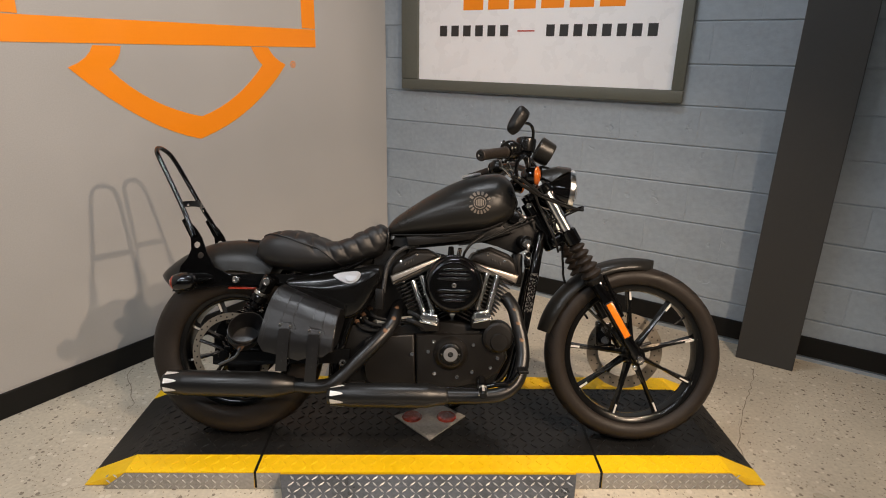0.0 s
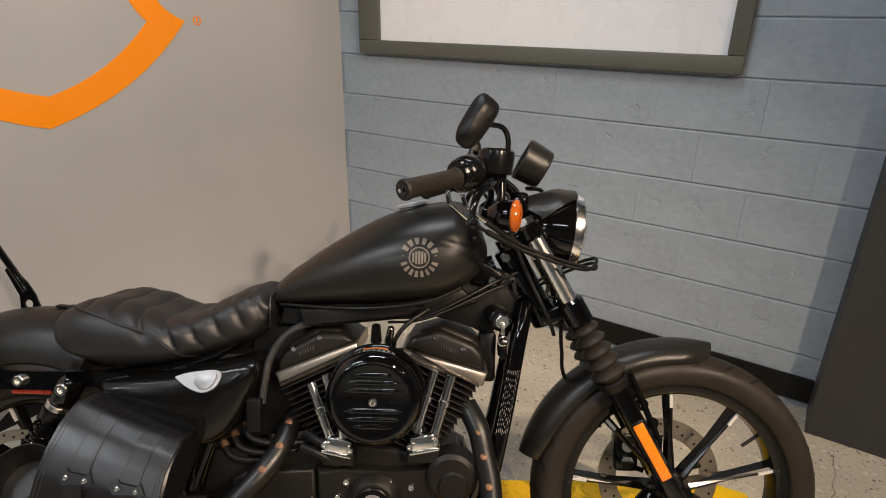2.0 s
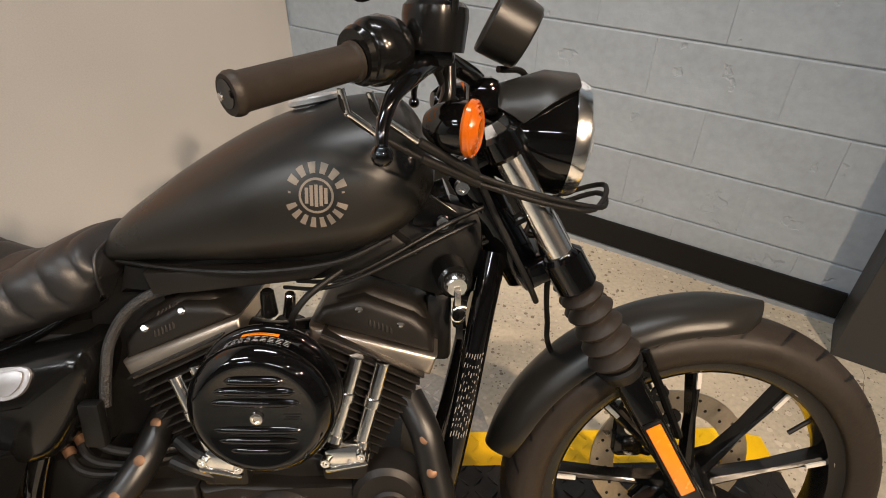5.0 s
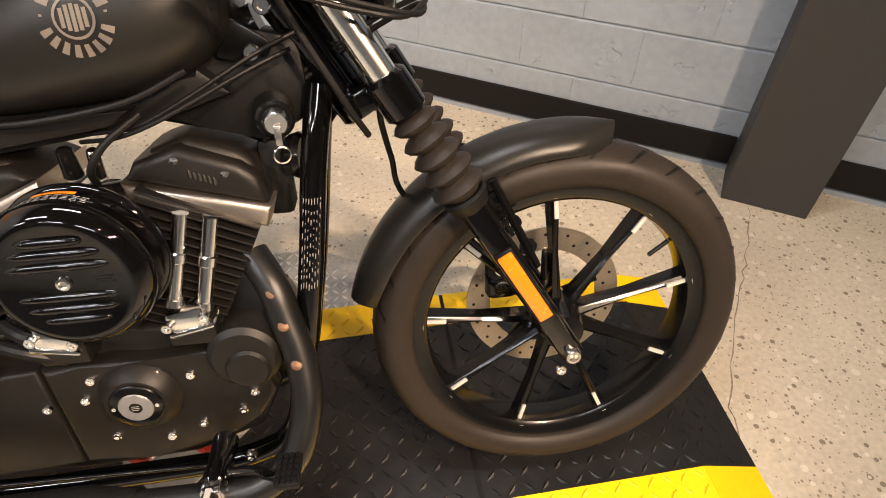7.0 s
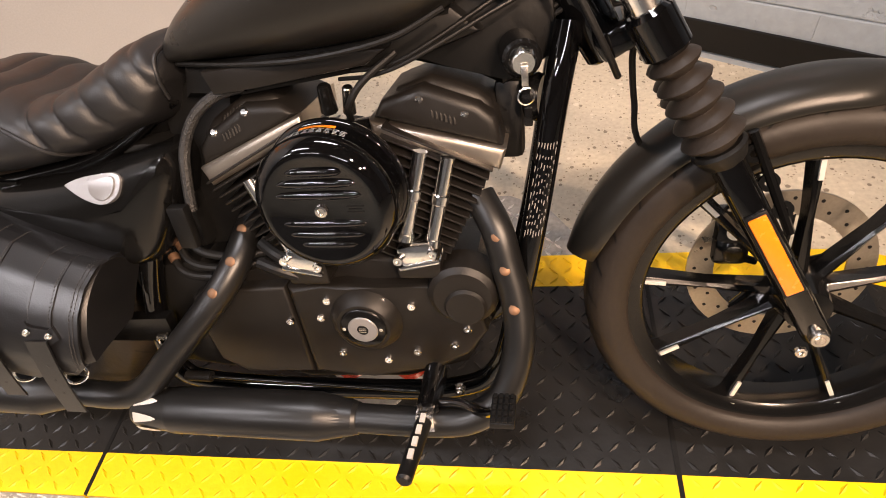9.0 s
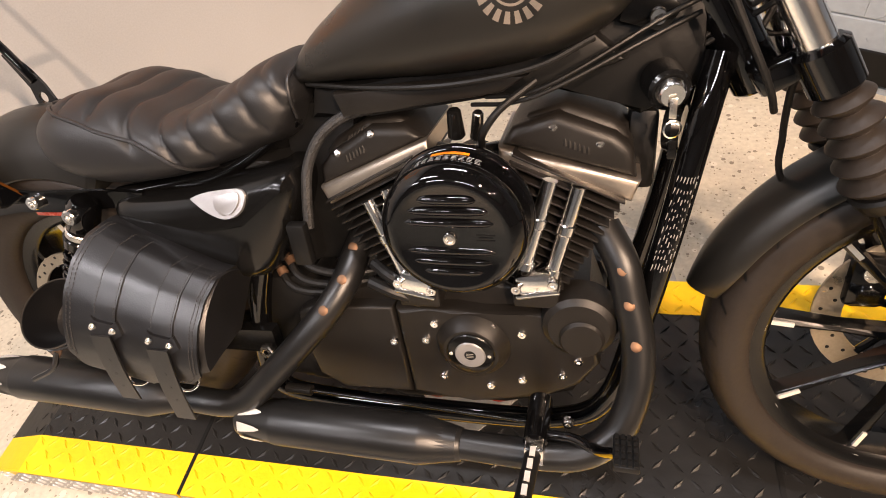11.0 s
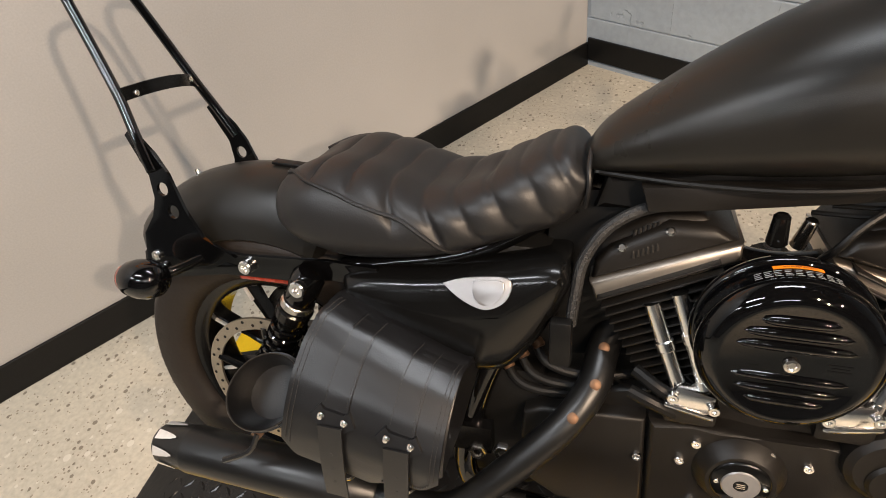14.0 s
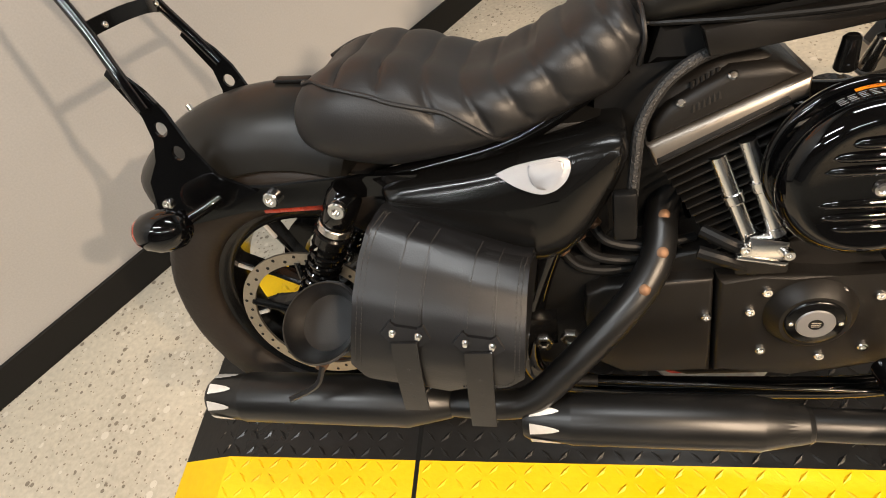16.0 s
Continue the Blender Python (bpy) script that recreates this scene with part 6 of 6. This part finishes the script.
FLAP_EDGE = ((0, 0.80), (0.10, 0.90), (0.42, 0.955), (0.58, 1.0), (0.72, 0.93), (0.90, 0.915), (1.0, 0.80))
fl = B()
NU, NV = 36, 26
top_g = [[fl.verts.new(flap_point(i / NU, flap_end(i / NU) * j / NV)) for j in range(NV + 1)] for i in range(NU + 1)]
in_g = [[fl.verts.new(flap_point(i / NU, flap_end(i / NU) * j / NV, -0.004)) for j in range(NV + 1)] for i in range(NU + 1)]
for i in range(NU):
    for j in range(NV):
        fl.faces.new((top_g[i][j], top_g[i + 1][j], top_g[i + 1][j + 1], top_g[i][j + 1]))
        fl.faces.new((in_g[i][j], in_g[i][j + 1], in_g[i + 1][j + 1], in_g[i + 1][j]))
for i in range(NU):
    for j in (0, NV):
        fl.faces.new((top_g[i][j], top_g[i + 1][j], in_g[i + 1][j], in_g[i][j]))
for j in range(NV):
    for i in (0, NU):
        fl.faces.new((top_g[i][j], top_g[i][j + 1], in_g[i][j + 1], in_g[i][j]))
flap = part("flap", fl, M_BAG, bag, "stitched black leather flap", 60)


def flap_strip(u0, u1, v0, v1, lift, name, material=M_BAG, n=22, parent=None):
    bm = B()
    rows = []
    for k in range(n + 1):
        v = v0 + (v1 - v0) * k / n
        rows.append([flap_point(u0, v, -0.001), flap_point(u0, v, lift), flap_point(u1, v, lift), flap_point(u1, v, -0.001)])
    loft(bm, rows)
    return part(name, bm, material, parent or flap, "", 40)


for u in (0.24, 0.66):
    flap_strip(u, u + 0.17, 0.02, 0.56, 0.0030, "leather_band")


M_STITCH = mat("dull_black_thread", (0.03, 0.028, 0.026), 0.6, vary=0.2)


def stitches(line, name="stitches"):
    bm = B()
    for p, q in zip(line[::2], line[1::2]):
        tube(bm, [p, q], 0.0009, 5, 1, raw=True)
    return tagged(part(name, bm, M_STITCH, flap, "", 0), kind="stuff")


for u in (0.255, 0.395, 0.675, 0.815):
    stitches([flap_point(u, 0.04 + 0.51 * k / 60, 0.0034) for k in range(61)])
for u in (0.03, 0.06, 0.945, 0.97):
    stitches([flap_point(u, 0.04 + (flap_end(u) - 0.08) * k / 80, 0.0010) for k in range(81)])
stitches([flap_point(0.66 + 0.29 * k / 40, flap_end(0.66 + 0.29 * k / 40) - 0.035, 0.0010) for k in range(41)])
for u in (0.26, 0.68):
    bm = B()
    pts = [(u - 0.08, 0.605), (u - 0.03, 0.555), (u, 0.572), (u + 0.13, 0.572), (u + 0.16, 0.555), (u + 0.21, 0.605), (u + 0.15, 0.645), (u - 0.02, 0.645)]
    a = [bm.verts.new(flap_point(p, q, 0.005)) for p, q in pts]
    b = [bm.verts.new(flap_point(p, q, 0.0)) for p, q in pts]
    bm.faces.new(a)
    for i in range(len(a)):
        bm.faces.new((a[i], b[i], b[(i + 1) % len(a)], a[(i + 1) % len(a)]))
    tab = part("strap_tab", bm, M_BAG, flap, "", 20)
    for du in (-0.01, 0.14):
        part("rivet", lathe(B(), [(0, 0.005), (0.003, 0.0045), (0.005, 0.002), (0.0055, 0)], Matrix.Translation(flap_point(u + du, 0.598, 0.005)) @ basis(OUT) @ Matrix.Diagonal((1.15, 1.15, 1.2, 1)), 14), M_CHROME, tab, "bright rivet")
    x0 = flap_point(u + 0.065, 0.62).x
    st = B()
    zs = flap_point(u + 0.065, 0.62).z
    low = 0.318 if u < 0.5 else 0.284
    rows = []
    for k in range(15):
        t = k / 14
        z = zs + (low - zs) * t
        x = x0 + (-0.012 if u < 0.5 else -0.014) * t
        y = -0.2645 - 0.004 * math.sin(math.pi * t) + 0.006 * t
        rows.append([Vector((x - 0.019, y, z)), Vector((x + 0.019, y, z)), Vector((x + 0.019, y + 0.003, z)), Vector((x - 0.019, y + 0.003, z))])
    loft(st, rows)
    strap = part("strap", st, M_BAG, bag, "loose hanging leather strap", 40)
    holes = B()
    for k in range(3):
        z = zs - 0.05 - 0.03 * k
        t = (zs - z) / (zs - low)
        y = -0.2645 - 0.004 * math.sin(math.pi * t) + 0.006 * t
        rod(holes, (x0 - 0.012 * t, y - 0.0006, z), (x0 - 0.012 * t, y + 0.001, z), 0.0026, seg=8)
    tagged(part("strap_holes", holes, M_INK, strap), kind="stuff")
    part("ring", lathe(B(), [(0.016, -0.002), (0.0185, 0), (0.016, 0.002), (0.0135, 0)], Matrix.Translation((x0 - 0.005, -0.232, 0.345)) @ basis((0.6, -0.8, 0.2)), 20, closed=True), M_CHROME, strap, "chrome ring")
body = B()
rr = []
for k in range(17):
    u = k / 16
    sec = []
    pull = 0.014 * (2 * u - 1) ** 8
    for v in [i / 12 for i in range(13)]:
        p = flap_point(u, v * 0.84, -0.007 - pull)
        sec.append(p)
    sec.append(Vector((sec[-1].x, -0.205, 0.385)))
    sec.append(Vector((sec[-1].x, -0.135, 0.39)))
    rr.append(sec)
loft(body, rr)
part("body", body, M_BAG, bag, "", 50)
# bottle holder: an open leather sleeve
cup_n = Vector((0.26, -0.68, 0.62)).normalized()
cup_y = (Vector((0.53, 0, 0.85)) - cup_n * cup_n.dot(Vector((0.53, 0, 0.85)))).normalized()
cup_m = Matrix.Translation((0.106, -0.214, 0.458)) @ Matrix((cup_y.cross(cup_n), cup_y, cup_n)).transposed().to_4x4() @ Matrix.Diagonal((0.055, 0.064, 1.0, 1))
cup = part("bottle_holder", lathe(B(), [(0, -0.080), (0.78, -0.080), (0.92, -0.040), (0.98, -0.004), (1.0, 0.0), (0.97, 0.001), (0.94, -0.004), (0.87, -0.038), (0.74, -0.073), (0, -0.073)], cup_m, 40), M_BAG, bag, "open black leather bottle holder")
part("holder_strap", lathe(B(), [(0.965, -0.040), (1.02, -0.040), (1.05, -0.018), (0.985, -0.018)], cup_m, 40, closed=True), M_BAG, cup)
part("rim_edge", lathe(B(), [(0.965, 0.0005), (0.985, 0.003), (1.01, 0.0005), (0.985, -0.002)], cup_m, 40, closed=True), M_STITCH, cup)
bk_p = cup_m @ Vector((0.55, -0.92, -0.028))
part("buckle", box(B(), (0, 0, 0), (0.016, 0.004, 0.022), Matrix.Translation(bk_p) @ pose(0, 0, 0, 0, 40), 0.001), M_BRONZE, cup)
part("strap_tail", tube(B(), [bk_p, bk_p + Vector((-0.015, -0.012, -0.03)), bk_p + Vector((-0.065, -0.02, -0.055))], 0.005, 6, 4), M_BAG, cup)

# ---------------------------------------------------------------- saw cut and cracks in the concrete
M_CRACK = mat("dirt_filled_crack", (0.22, 0.185, 0.14), 0.8, vary=0.5, scale=14)


def crack(pts, wide, seed):
    rng = random.Random(seed)
    path = []
    for p, q in zip(pts, pts[1:]):
        p, q = Vector(p), Vector(q)
        n = max(2, int((q - p).length / 0.03))
        path += [p.lerp(q, i / n) + Vector((rng.uniform(-1, 1), rng.uniform(-1, 1), 0)) * wide * 1.2 for i in range(n)]
    bm = B()
    prev = None
    for i, p in enumerate(path[:-1]):
        d = (path[i + 1] - p).normalized()
        w = wide * rng.uniform(0.25, 1.0) / 2
        pair = [bm.verts.new((p.x - d.y * w, p.y + d.x * w, 0.0006)), bm.verts.new((p.x + d.y * w, p.y - d.x * w, 0.0006))]
        if prev:
            bm.faces.new((prev[0], prev[1], pair[1], pair[0]))
        prev = pair
    part("crack", bm, M_CRACK, floor, "", 0)


crack([(2.39, 0.735, 0), (2.267, 0.528, 0), (2.091, 0.267, 0), (1.98, 0.068, 0), (1.93, -0.25, 0)], 0.0045, 1)
crack([(-0.72, 0.63, 0), (-0.70, 0.50, 0), (-0.62, 0.38, 0), (-0.545, 0.268, 0), (-0.56, 0.15, 0)], 0.004, 2)
crack([(-0.40, -0.215, 0), (-0.479, -0.238, 0), (-0.57, -0.275, 0), (-0.75, -0.33, 0)], 0.003, 3)
crack([(1.72, -0.23, 0), (1.70, -0.42, 0)], 0.003, 4)
